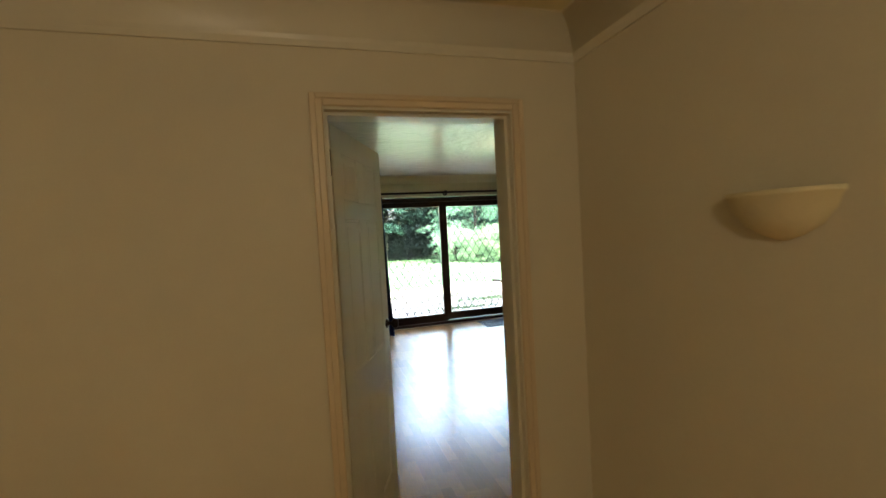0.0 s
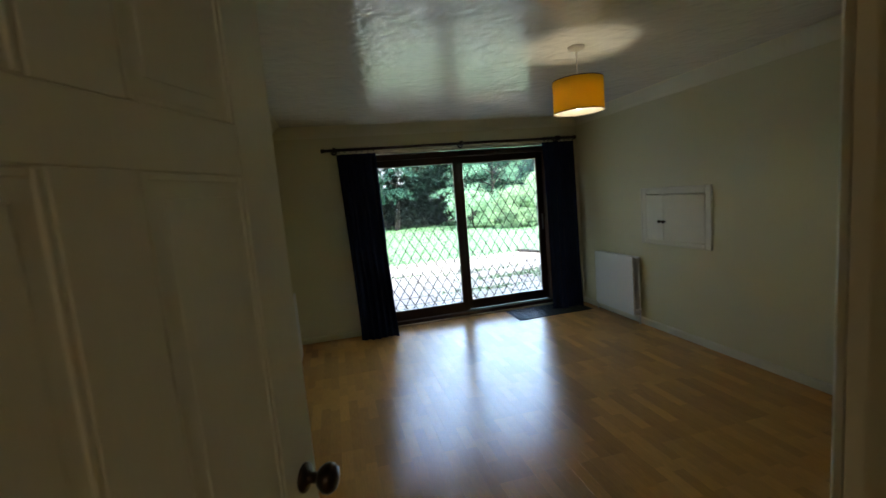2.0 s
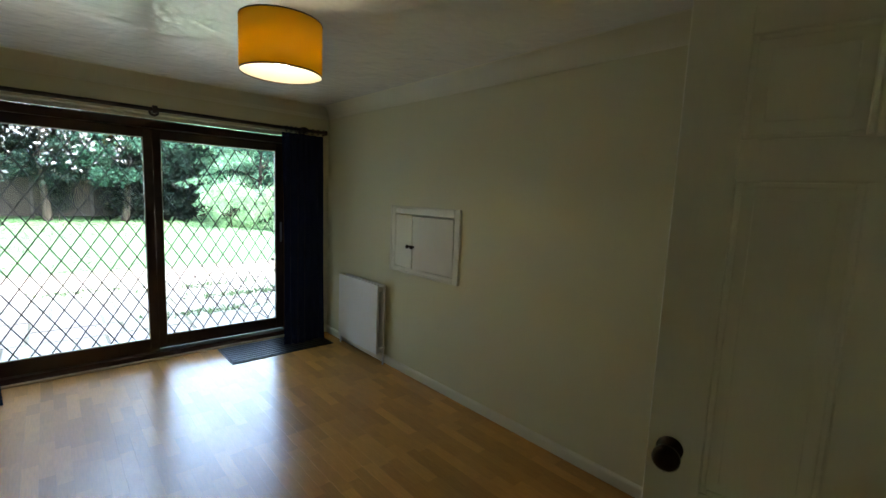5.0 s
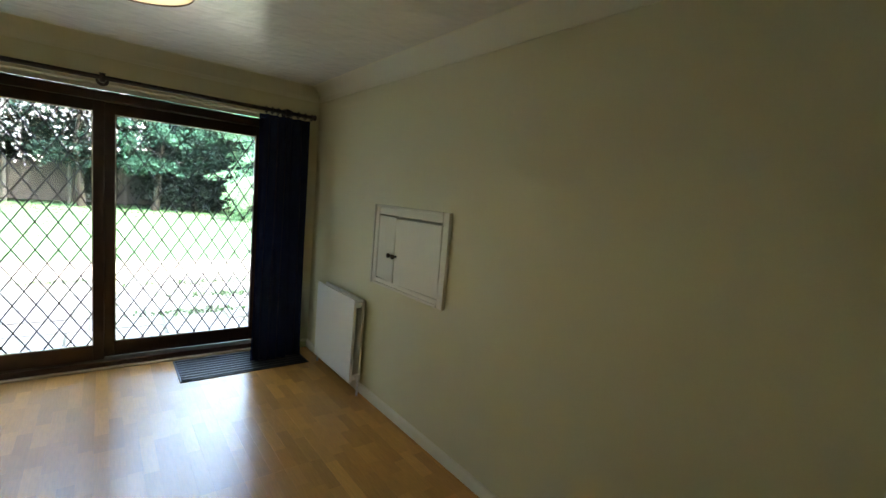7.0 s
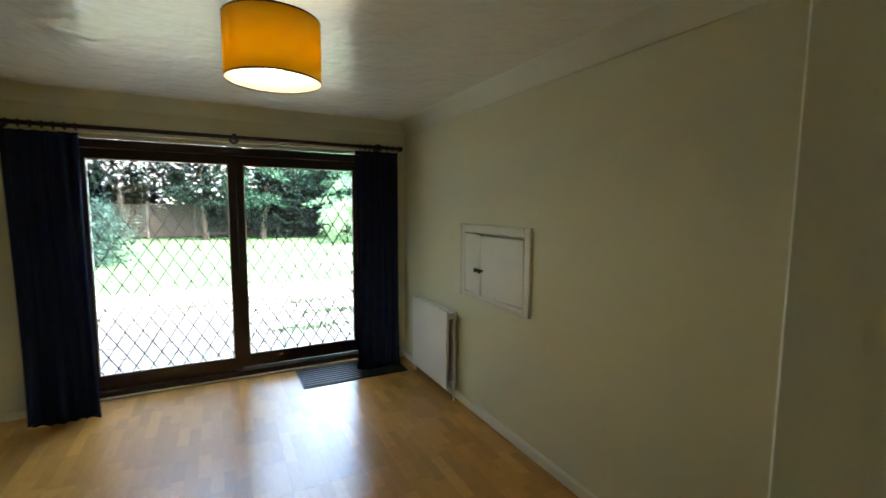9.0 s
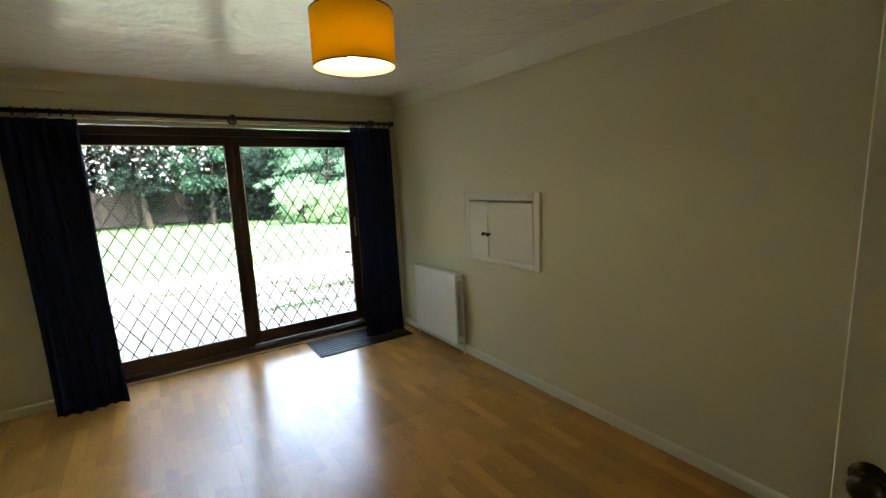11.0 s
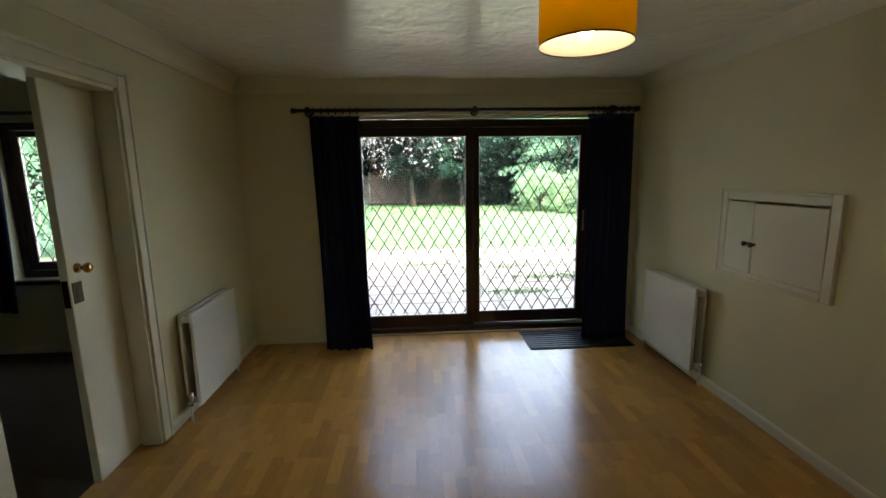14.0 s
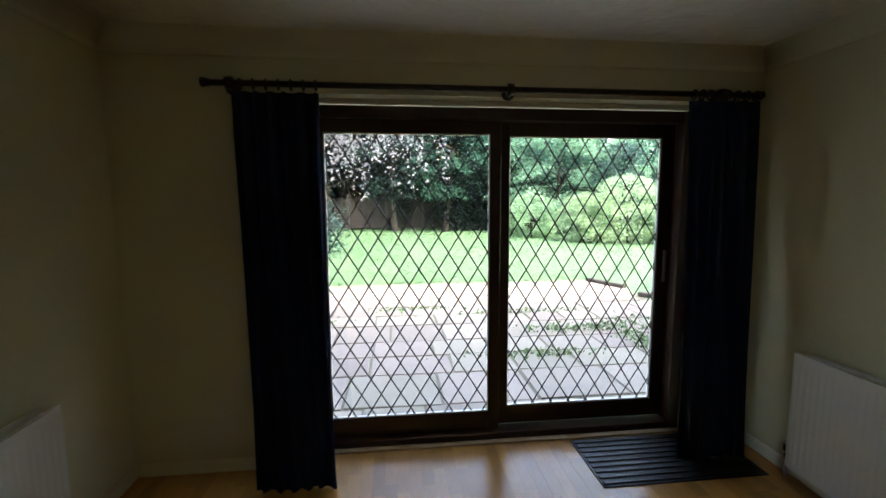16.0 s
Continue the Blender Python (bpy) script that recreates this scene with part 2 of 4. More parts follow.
def lathe(bm, profile, n=24, m=Matrix.Identity(4)):
    """Turns (radius, height) pairs about z, then moves them by m."""
    rings = []
    for r, z in profile:
        if r < 1e-5:
            rings.append([bm.verts.new(m @ Vector((0, 0, z)))])
        else:
            rings.append([bm.verts.new(m @ Vector((r * math.cos(2 * math.pi * k / n), r * math.sin(2 * math.pi * k / n), z))) for k in range(n)])
    for a, c in zip(rings, rings[1:]):
        for k in range(n):
            q = [a[k % len(a)], a[(k + 1) % len(a)], c[(k + 1) % len(c)], c[k % len(c)]]
            u = []
            for v in q:
                if v not in u:
                    u.append(v)
            if len(u) > 2:
                bm.faces.new(u).smooth = True
    return bm


def mesh_of(name, bm, mat):
    bmesh.ops.recalc_face_normals(bm, faces=bm.faces)
    me = bpy.data.meshes.new(name)
    bm.to_mesh(me)
    bm.free()
    me.materials.append(mat)
    return me


def part(name, bm, mat, parent, label=""):
    ob = new(name, mesh_of(name, bm, mat))
    ob.parent = parent
    return tagged(ob, label)


def thing(name, m, label, category, group=""):
    ob = new(name)
    ob.empty_display_size = 0.1
    ob.matrix_world = m
    return tagged(ob, label, category, group)


def structure(name, bm, mat, label, category):
    return tagged(new(name, mesh_of(name, bm, mat)), label, category, kind="structure")


def B():
    return bmesh.new()


def slab_with_holes(bm, axis, a0, a1, u0, u1, z0, z1, holes):
    """A wall with thickness a0..a1 along axis, running u0..u1, with holes (u0, u1, z0, z1) right through it."""
    us = sorted({u0, u1, *[h[0] for h in holes], *[h[1] for h in holes]})
    zs = sorted({z0, z1, *[h[2] for h in holes], *[h[3] for h in holes]})

    def solid(i, j):
        if not (0 <= i < len(us) - 1 and 0 <= j < len(zs) - 1):
            return False
        u, z = (us[i] + us[i + 1]) / 2, (zs[j] + zs[j + 1]) / 2
        return not any(h[0] < u < h[1] and h[2] < z < h[3] for h in holes)

    cache = {}

    def v(a, u, z):
        key = (a, u, z)
        if key not in cache:
            cache[key] = bm.verts.new((a, u, z) if axis == "x" else (u, a, z))
        return cache[key]

    for i in range(len(us) - 1):
        for j in range(len(zs) - 1):
            if not solid(i, j):
                continue
            ua, ub, za, zb = us[i], us[i + 1], zs[j], zs[j + 1]
            for a in (a0, a1):
                bm.faces.new((v(a, ua, za), v(a, ub, za), v(a, ub, zb), v(a, ua, zb)))
            for (di, dj), (p, q) in {(-1, 0): ((ua, za), (ua, zb)), (1, 0): ((ub, za), (ub, zb)), (0, -1): ((ua, za), (ub, za)), (0, 1): ((ua, zb), (ub, zb))}.items():
                if not solid(i + di, j + dj):
                    bm.faces.new((v(a0, *p), v(a0, *q), v(a1, *q), v(a1, *p)))
    return bm


def sweep(bm, profile, p0, p1, out, cut0=0.0, cut1=0.0):
    """A moulding: (outward, up) profile carried from p0 to p1; cut0, cut1: how much each end is shortened per metre of projection."""
    p0, p1, out = Vector(p0), Vector(p1), Vector(out)
    d = (p1 - p0).normalized()
    up = Vector((0, 0, 1))
    a = [bm.verts.new(p0 + out * o + up * z + d * (o * cut0)) for o, z in profile]
    c = [bm.verts.new(p1 + out * o + up * z - d * (o * cut1)) for o, z in profile]
    n = len(profile)
    for k in range(n):
        bm.faces.new((a[k], a[(k + 1) % n], c[(k + 1) % n], c[k])).smooth = 2 <= k < n - 4 and n > 8
    bm.faces.new(a[::-1])
    bm.faces.new(c)
    return bm


# ---- the shell of the house ----
XL, XR, YB, YW, TOP = 0.52, 4.02, 1.95, 6.58, 2.29   # the room
HX0, HX1, HY0, HY1, HTOP = -1.6, 1.66, -2.2, 1.79, 2.235  # the hall
DX0, DX1, DZ = 0.672, 1.368, 1.902                         # the doorway between them, inside its lining
PX0, PX1, PZ = 1.385, 3.71, 2.015                        # the opening of the sliding doors
structure("wall_window", slab_with_holes(B(), "y", YW, 6.88, -3.3, 4.3, -0.15, 2.6, [(PX0, PX1, -0.012, PZ), (-1.45, -0.20, 0.66, 1.985)]), CREAM, "cream painted wall round the sliding garden doors", "wall")
structure("wall_right", slab_with_holes(B(), "x", XR, 4.22, 1.3, YW, -0.15, 2.6, [(4.685, 5.385, 0.89, 1.32)]), CREAM, "cream painted long wall with a small hatch", "wall")
structure("wall_left", slab_with_holes(B(), "x", 0.30, XL, YB, YW, -0.15, 2.6, [(4.22, 5.10, -0.012, 1.955)]), CREAM, "cream painted wall with a sliding door opening", "wall")
structure("wall_back", slab_with_holes(B(), "y", HY1, YB, HX0, 2.1, -0.15, 2.6, [(DX0 - 0.02, DX1 + 0.02, -0.012, DZ + 0.015)]), CREAM, "cream painted wall with the hall doorway", "wall")
structure("wall_cupboard_front", slab_with_holes(B(), "y", 2.03, 2.13, 2.1, XR, -0.15, 2.6, [(3.005, 3.735, -0.012, 1.91)]), CREAM, "cream painted cupboard wall with a doorway", "wall")
structure("wall_hall_right", box(B(), HX1, HX1 + 0.12, HY0, HY1, -0.15, 2.6), HALL_PAINT, "cream painted hall wall", "wall")
structure("wall_hall_left", box(B(), HX0 - 0.12, HX0, HY0, HY1, -0.15, 2.6), HALL_PAINT, "cream painted hall wall", "wall")
structure("wall_hall_back", box(B(), HX0 - 0.12, HX1 + 0.12, HY0 - 0.12, HY0, -0.15, 2.6), HALL_PAINT, "cream painted hall wall", "wall")
structure("wall_hall_front", slab_with_holes(B(), "y", HY1 - 0.004, HY1 - 0.0005, HX0, HX1, 0, HTOP, [(DX0 - 0.02, DX1 + 0.02, -0.2, DZ + 0.015)]), HALL_PAINT, "cream painted hall wall face round the doorway", "wall")
structure("wall_cupboard", slab_with_holes(B(), "y", 1.3, 1.4, HX1 + 0.12, XR, -0.15, 2.6, []), CREAM, "plain cupboard back wall", "wall")
structure("wall_side_room_left", box(B(), -3.42, -3.3, 2.0, 6.88, -0.15, 2.6), CREAM, "cream painted side room wall", "wall")
structure("wall_side_room_back", box(B(), -3.3, HX0, HY1 + 0.002, YB, -0.15, 2.6), CREAM, "cream painted side room wall", "wall")
structure("ceiling", box(B(), XL, XR, YB, YW, TOP, TOP + 0.08), CEILING, "off-white swirled textured ceiling with a sheen", "ceiling")
structure("ceiling_hall", box(B(), HX0, HX1, HY0, HY1 - 0.004, HTOP, HTOP + 0.08), CREAM, "cream painted hall ceiling", "ceiling")
structure("ceiling_side_room", box(B(), -3.3, 0.30, YB, YW, TOP, TOP + 0.08), CEILING, "off-white textured side room ceiling", "ceiling")
structure("ceiling_cupboard", box(B(), HX1 + 0.12, XR, 1.4, 2.03, 2.3, 2.38), CREAM, "plain cupboard ceiling", "ceiling")
floor = structure("floor", box(B(), HX0 - 0.1, XR + 0.1, HY0 - 0.1, YW + 0.28, -0.15, -0.009), JOINT, "oak laminate floor of narrow three-strip boards", "floor")
structure("floor_side_room", box(B(), -3.3, 0.36, YB, YW, -0.008, 0.002), CARPET, "dark brown carpet in the side room", "floor")

# the storey above and the roof, which shade the terrace
bm = B()
box(bm, -5.0, 9.5, -3.5, 6.88, 2.6, 5.03)
structure("house_upper_storey", bm, BRICK, "brick upper storey over the rooms", "wall")
bm = B()
ridge = [bm.verts.new(p) for p in ((-5.3, 1.7, 7.28), (9.8, 1.7, 7.28))]
eave0 = [bm.verts.new(p) for p in ((-5.3, -3.8, 5.03), (9.8, -3.8, 5.03))]
eave1 = [bm.verts.new(p) for p in ((-5.3, 7.2, 5.03), (9.8, 7.2, 5.03))]
bm.faces.new((eave0[0], eave0[1], ridge[1], ridge[0]))
bm.faces.new((ridge[0], ridge[1], eave1[1], eave1[0]))
bm.faces.new((eave0[0], ridge[0], eave1[0]))
bm.faces.new((eave0[1], eave1[1], ridge[1]))
bm.faces.new((eave0[0], eave1[0], eave1[1], eave0[1]))
structure("house_roof", bm, ROOF, "tiled pitched roof", "roof")
bm = B()
box(bm, -5.0, -3.42, -3.5, 6.88, -0.3, 2.6)
box(bm, 4.3, 9.5, -3.5, 6.88, -0.3, 2.6)
structure("house_outer_walls", bm, BRICK, "brick outer walls of the house", "wall")

# coving
COVE = [(0, 0), (0.112, 0)] + [(0.006 + 0.106 * (1 - math.sin(a)), -0.001 - 0.1 * (1 - math.cos(a))) for a in np.linspace(0.08, 1.45, 12)] + [(0.006, -0.106), (0, -0.107)]
bm = B()
for p0, p1, out in (((XL, YB, TOP), (XL, YW, TOP), (1, 0, 0)), ((XL, YW, TOP), (XR, YW, TOP), (0, -1, 0)), ((XR, YW, TOP), (XR, YB, TOP), (-1, 0, 0)), ((2.1, YB, TOP), (XL, YB, TOP), (0, 1, 0)), ((XR, 2.13, TOP), (2.1, 2.13, TOP), (0, 1, 0))):
    sweep(bm, [(o, z - 0.0005) for o, z in COVE], p0, p1, out, 1, 1)
structure("trim_coving", bm, COVE_PAINT, "off-white concave coving round the room", "coving")
bm = B()
for p0, p1, out in (((HX1, HY1 - 0.004, HTOP), (HX0, HY1 - 0.004, HTOP), (0, -1, 0)), ((HX1, HY0, HTOP), (HX1, HY1 - 0.004, HTOP), (-1, 0, 0)), ((HX0, HY1 - 0.004, HTOP), (HX0, HY0, HTOP), (1, 0, 0))):
    sweep(bm, [(o * 1.2, z * 1.25 - 0.0005) for o, z in COVE], p0, p1, out, 1, 1)
structure("trim_coving_hall", bm, WHITE_GLOSS, "cream concave coving round the hall", "coving")

# skirting boards
SKIRT = [(0, 0), (0.015, 0), (0.015, 0.05), (0.012, 0.058), (0.006, 0.064), (0, 0.066)]
for name, runs in {
    "baseboard": [((XR, YB, 0), (XR, YW, 0), (-1, 0, 0))],
    "baseboard.001": [((XL, 5.19, 0), (XL, YW, 0), (1, 0, 0)), ((XL, YB, 0), (XL, 4.13, 0), (1, 0, 0))],
    "baseboard.002": [((XL, YW, 0), (PX0, YW, 0), (0, -1, 0)), ((PX1, YW, 0), (XR, YW, 0), (0, -1, 0))],
    "baseboard.003": [((DX1 + 0.07, YB, 0), (2.1, YB, 0), (0, 1, 0)), ((2.1, 2.13, 0), (2.94, 2.13, 0), (0, 1, 0))],
    "baseboard.004": [((HX0, HY1 - 0.004, 0), (DX0 - 0.048, HY1 - 0.004, 0), (0, -1, 0)), ((DX1 + 0.048, HY1 - 0.004, 0), (HX1, HY1 - 0.004, 0), (0, -1, 0)), ((HX1, HY0, 0), (HX1, HY1 - 0.004, 0), (-1, 0, 0))],
    "baseboard.005": [((-3.3, YW, 0), (0.3, YW, 0), (0, -1, 0))],
}.items():
    bm = B()
    for p0, p1, out in runs:
        sweep(bm, [(o, z + 0.001) for o, z in SKIRT], p0, p1, out)
    if name == "baseboard.002":
        structure(name, bm, CREAM, "low skirting board painted cream like the wall", "skirting")
    else:
        structure(name, bm, WHITE_GLOSS, "white painted skirting board", "skirting")


# ---- doorways ----
def casing(name, axis, face, sign, u0, u1, top, width=0.07, mat=WHITE_GLOSS, label="white painted moulded door architrave"):
    """Moulded architrave on the wall face at axis = face, standing out along sign."""
    bm = B()

    def strip(ua, ub, za, zb, thick):
        a, b2 = sorted((face, face + sign * thick))
        if axis == "y":
            box(bm, ua, ub, a, b2, za, zb, 0.004)
        else:
            box(bm, a, b2, ua, ub, za, zb, 0.004)

    strip(u0 - width, u0 - 0.004, 0.001, top + width, 0.013)
    strip(u1 + 0.004, u1 + width, 0.001, top + width, 0.013)
    strip(u0 - 0.004, u1 + 0.004, top + 0.004, top + width, 0.0128)
    strip(u0 - width, u0 - width + 0.022, 0.001, top + width - 0.001, 0.020)
    strip(u1 + width - 0.022, u1 + width, 0.001, top + width - 0.001, 0.020)
    strip(u0 - width + 0.022, u1 + width - 0.022, top + width - 0.022, top + width - 0.001, 0.0198)
    structure(name, bm, mat, label, "architrave")


casing("trim_door_hall_side", "y", HY1 - 0.004, -1, DX0, DX1, DZ, 0.048, HALL_GLOSS, "cream gloss painted moulded door architrave")
casing("trim_door_room_side", "y", YB, 1, DX0, DX1, DZ)
casing("trim_door_cupboard", "y", 2.13, 1, 3.005, 3.735, 1.91, 0.06)
casing("trim_door_sliding", "x", XL, 1, 4.22, 5.10, 1.955, 0.085)
bm = B()
box(bm, DX0 - 0.02, DX0, HY1 - 0.004, YB, 0, DZ + 0.015)
box(bm, DX1, DX1 + 0.02, HY1 - 0.004, YB, 0, DZ + 0.015)
box(bm, DX0, DX1, HY1 - 0.004, YB, DZ - 0.005, DZ + 0.015)
box(bm, DX0, DX0 + 0.012, HY1 + 0.03, YB - 0.045, 0, DZ - 0.005)
box(bm, DX1 - 0.012, DX1, HY1 + 0.03, YB - 0.045, 0, DZ - 0.005)
box(bm, DX0 + 0.012, DX1 - 0.012, HY1 + 0.03, YB - 0.045, DZ - 0.017, DZ - 0.005)
structure("trim_door_lining", bm, WHITE_GLOSS, "white painted door lining with stops", "door lining")
for hz in (0.2, 1.655):
    structure("trim_hinge_plate", box(B(), DX0 + 0.0002, DX0 + 0.003, YB - 0.062, YB - 0.022, hz, hz + 0.08, 0.0008), BRONZE, "dark metal hinge plate let into the door lining", "hinge plate")
structure("trim_strike_plate", box(B(), DX1 - 0.0035, DX1 - 0.0002, YB - 0.042, YB - 0.016, 0.93, 1.03, 0.001), BRONZE, "dark metal strike plate on the door lining", "strike plate")
bm = B()
box(bm, 0.415, XL - 0.001, 5.085, 5.0995, 0, 1.94)
box(bm, 0.30, XL - 0.001, 4.2205, 4.235, 0, 1.94)
box(bm, 0.30, XL - 0.001, 4.235, 5.085, 1.94, 1.9545)
structure("trim_sliding_lining", bm, WHITE_GLOSS, "white painted lining of the sliding door opening", "door lining")


def knob(parent, x, y, z, side, mat, label):
    bm = B()
    m = pose(x, y, z, -90 * side, 0, 0)
    lathe(bm, [(0, 0), (0.026, 0), (0.026, 0.004), (0.014, 0.008), (0.010, 0.014), (0.010, 0.026), (0.019, 0.032), (0.0265, 0.042), (0.0265, 0.052), (0.021, 0.060), (0.008, 0.064), (0, 0.0645)], 20, m)
    return part("knob", bm, mat, parent, label)


def panel_door(name, m, width, height, label, knob_mat, knob_z, hinges=True):
    """A six-panel door leaf: hinge edge at the origin, leaf along x, 40 mm thick about y = 0."""
    d = thing(name, m, label, "door")
    st, mid, t = 0.105, 0.1, 0.02
    f = height / 1.97
    rails = [(0.006, 0.215 * f), (0.745 * f, 0.925 * f), (1.59 * f, 1.67 * f), (height - 0.1, height)]
    cols = [(st, width / 2 - mid / 2), (width / 2 + mid / 2, width - st)]
    bm = B()
    box(bm, 0.001, st, -t, t, 0.006, height, 0.002)
    box(bm, width - st, width - 0.001, -t, t, 0.006, height, 0.002)
    for z0, z1 in rails:
        box(bm, st - 0.001, width - st + 0.001, -t + 0.0004, t - 0.0004, z0, z1, 0.002)
    for (z0, z1) in zip([r[1] for r in rails], [r[0] for r in rails[1:]]):
        box(bm, width / 2 - mid / 2, width / 2 + mid / 2, -t + 0.0006, t - 0.0006, z0 - 0.001, z1 + 0.001, 0.002)
    part("leaf_frame", bm, DOOR_PAINT, d)
    for z0, z1 in zip([r[1] for r in rails], [r[0] for r in rails[1:]]):
        for x0, x1 in cols:
            bm = B()
            box(bm, x0 - 0.002, x1 + 0.002, -0.0165, 0.0165, z0 - 0.002, z1 + 0.002)
            box(bm, x0 + 0.03, x1 - 0.03, -0.0178, 0.0178, z0 + 0.03, z1 - 0.03, 0.0025)
            for xa, xb, za, zb in ((x0, x0 + 0.012, z0, z1), (x1 - 0.012, x1, z0, z1), (x0 + 0.012, x1 - 0.012, z0, z0 + 0.012), (x0 + 0.012, x1 - 0.012, z1 - 0.012, z1)):
                box(bm, xa, xb, -0.0188, 0.0188, za, zb, 0.003)
            part("panel", bm, DOOR_PAINT, d)
    knob(d, width - 0.045, -t, knob_z, -1, knob_mat, "dark turned metal knob")
    knob(d, width - 0.045, t, knob_z, 1, knob_mat, "dark turned metal knob")
    if hinges:
        for z in (0.2, height - 0.2):
            bm = B()
            tube(bm, (-0.004, t + 0.004, z), (-0.004, t + 0.004, z + 0.1), 0.006, n=10)
            box(bm, -0.0035, 0.0005, -t + 0.002, t + 0.003, z, z + 0.1)
            part("hinge", bm, BRONZE, d, "dark metal butt hinge")
    return d


panel_door("door_1", pose(DX0 + 0.004, YB + 0.004, 0.0, 0, 0, 66.5), 0.685, 1.892, "open white six-panel door with a dark knob", BRONZE, 0.985)
leaf2 = panel_door("door_2", pose(2.985, 2.165, 0.0, 0, 0, 101.9), 0.675, 1.885, "open white six-panel cupboard door with a dark knob", BRONZE, 0.96)
bm = B()
lathe(bm, [(0, 0), (0.024, 0), (0.024, 0.008), (0.01, 0.012), (0.008, 0.04), (0, 0.04)], 16, pose(-0.005, 0.02, 0.825, -90, 0, 0))
box(bm, 0.0, 0.125, 0.052, 0.066, 0.815, 0.835, 0.005, 2)
part("lever_handle", bm, STEEL, leaf2, "blue-grey metal lever handle")


def sliding_door():
    d = thing("door_3", pose(0.385, 4.77, 0.0), "half-open plain white sliding door with brass knob", "sliding door")
    bm = B()
    box(bm, -0.02, 0.02, 0, 0.325, 0.008, 1.95, 0.003)
    part("leaf", bm, DOOR_PAINT, d)
    bm = B()
    lathe(bm, [(0, 0), (0.024, 0), (0.024, 0.005), (0.011, 0.01), (0.0095, 0.03), (0.018, 0.036), (0.025, 0.046), (0.0245, 0.056), (0.018, 0.063), (0, 0.066)], 20, pose(0.02, 0.058, 1.095, 0, 90, 0))
    part("knob", bm, BRASS, d, "polished brass knob")
    bm = B()
    box(bm, 0.0195, 0.0225, 0.012, 0.072, 0.93, 1.03, 0.001)
    box(bm, -0.014, 0.014, -0.002, 0.001, 0.915, 1.045, 0.0005)
    plate = part("lock_plate", bm, BRONZE, d, "dark metal flush lock plate")
    bm = B()
    box(bm, 0.0222, 0.0245, 0.03, 0.054, 0.952, 1.008, 0.001)
    part("flush_pull", bm, BRONZE, plate, "dark metal finger pull")


sliding_door()


# ---- glazed doors to the garden ----
def lattice(bm, x0, x1, z0, z1, y, wide=0.1175, tall=0.19, r=0.0043, phase=0.0):
    """Lead strips in diamonds over a pane."""
    slope = tall / wide
    for s in (1, -1):
        c = -40
        while c < 80:
            # line z - z0 = s * slope * (x - x0) + (c + phase) * tall
            pts = []
            k = (c + phase) * tall
            for x in (x0, x1):
                z = z0 + s * slope * (x - x0) + k
                if z0 <= z <= z1:
                    pts.append((x, z))
            for z in (z0, z1):
                x = x0 + (z - z0 - k) / (s * slope)
                if x0 < x < x1:
                    pts.append((x, z))
            if len(pts) >= 2:
                pts.sort()
                (xa, za), (xb, zb) = pts[0], pts[-1]
                if (xb - xa) > 0.004:
                    tube(bm, (xa, y, za), (xb, y, zb), r, n=4, caps=False)
            c += 1
    return bm


def glass_pane(x0, x1, z0, z1, y, parent, name="pane"):
    ob = part(name, box(B(), x0 - 0.008, x1 + 0.008, y - 0.002, y + 0.002, z0 - 0.008, z1 + 0.008), GLASS, parent, "clear glass")
    ob.visible_shadow = False
    return ob


def sash(win, x0, x1, z0, z1, y, stile, bottom, top, phase):
    """One glazed leaf; x0..x1, z0..z1 is its glass."""
    s = new("sash")
    s.parent = win
    bm = B()
    t = 0.022
    box(bm, x0 - stile[0], x0, y - t, y + t, z0 - bottom, z1 + top, 0.003)
    box(bm, x1, x1 + stile[1], y - t, y + t, z0 - bottom, z1 + top, 0.003)
    box(bm, x0, x1, y - t + 0.0005, y + t - 0.0005, z0 - bottom, z0, 0.003)
    box(bm, x0, x1, y - t + 0.0005, y + t - 0.0005, z1, z1 + top, 0.003)
    part("sash_frame", bm, DARK_WOOD, s)
    bm = B()
    for xa, xb, za, zb in ((x0, x0 + 0.007, z0, z1), (x1 - 0.007, x1, z0, z1), (x0 + 0.007, x1 - 0.007, z0, z0 + 0.007), (x0 + 0.007, x1 - 0.007, z1 - 0.007, z1)):
        box(bm, xa, xb, y - 0.012, y + 0.012, za, zb, 0.001)
    part("glazing_bead", bm, PLASTIC, s, "thin pale glazing bead")
    glass_pane(x0, x1, z0, z1, y, s)
    part("leading", lattice(B(), x0, x1, z0, z1, y - 0.004, phase=phase), LEAD, s, "dark diamond lead strips")
    return s


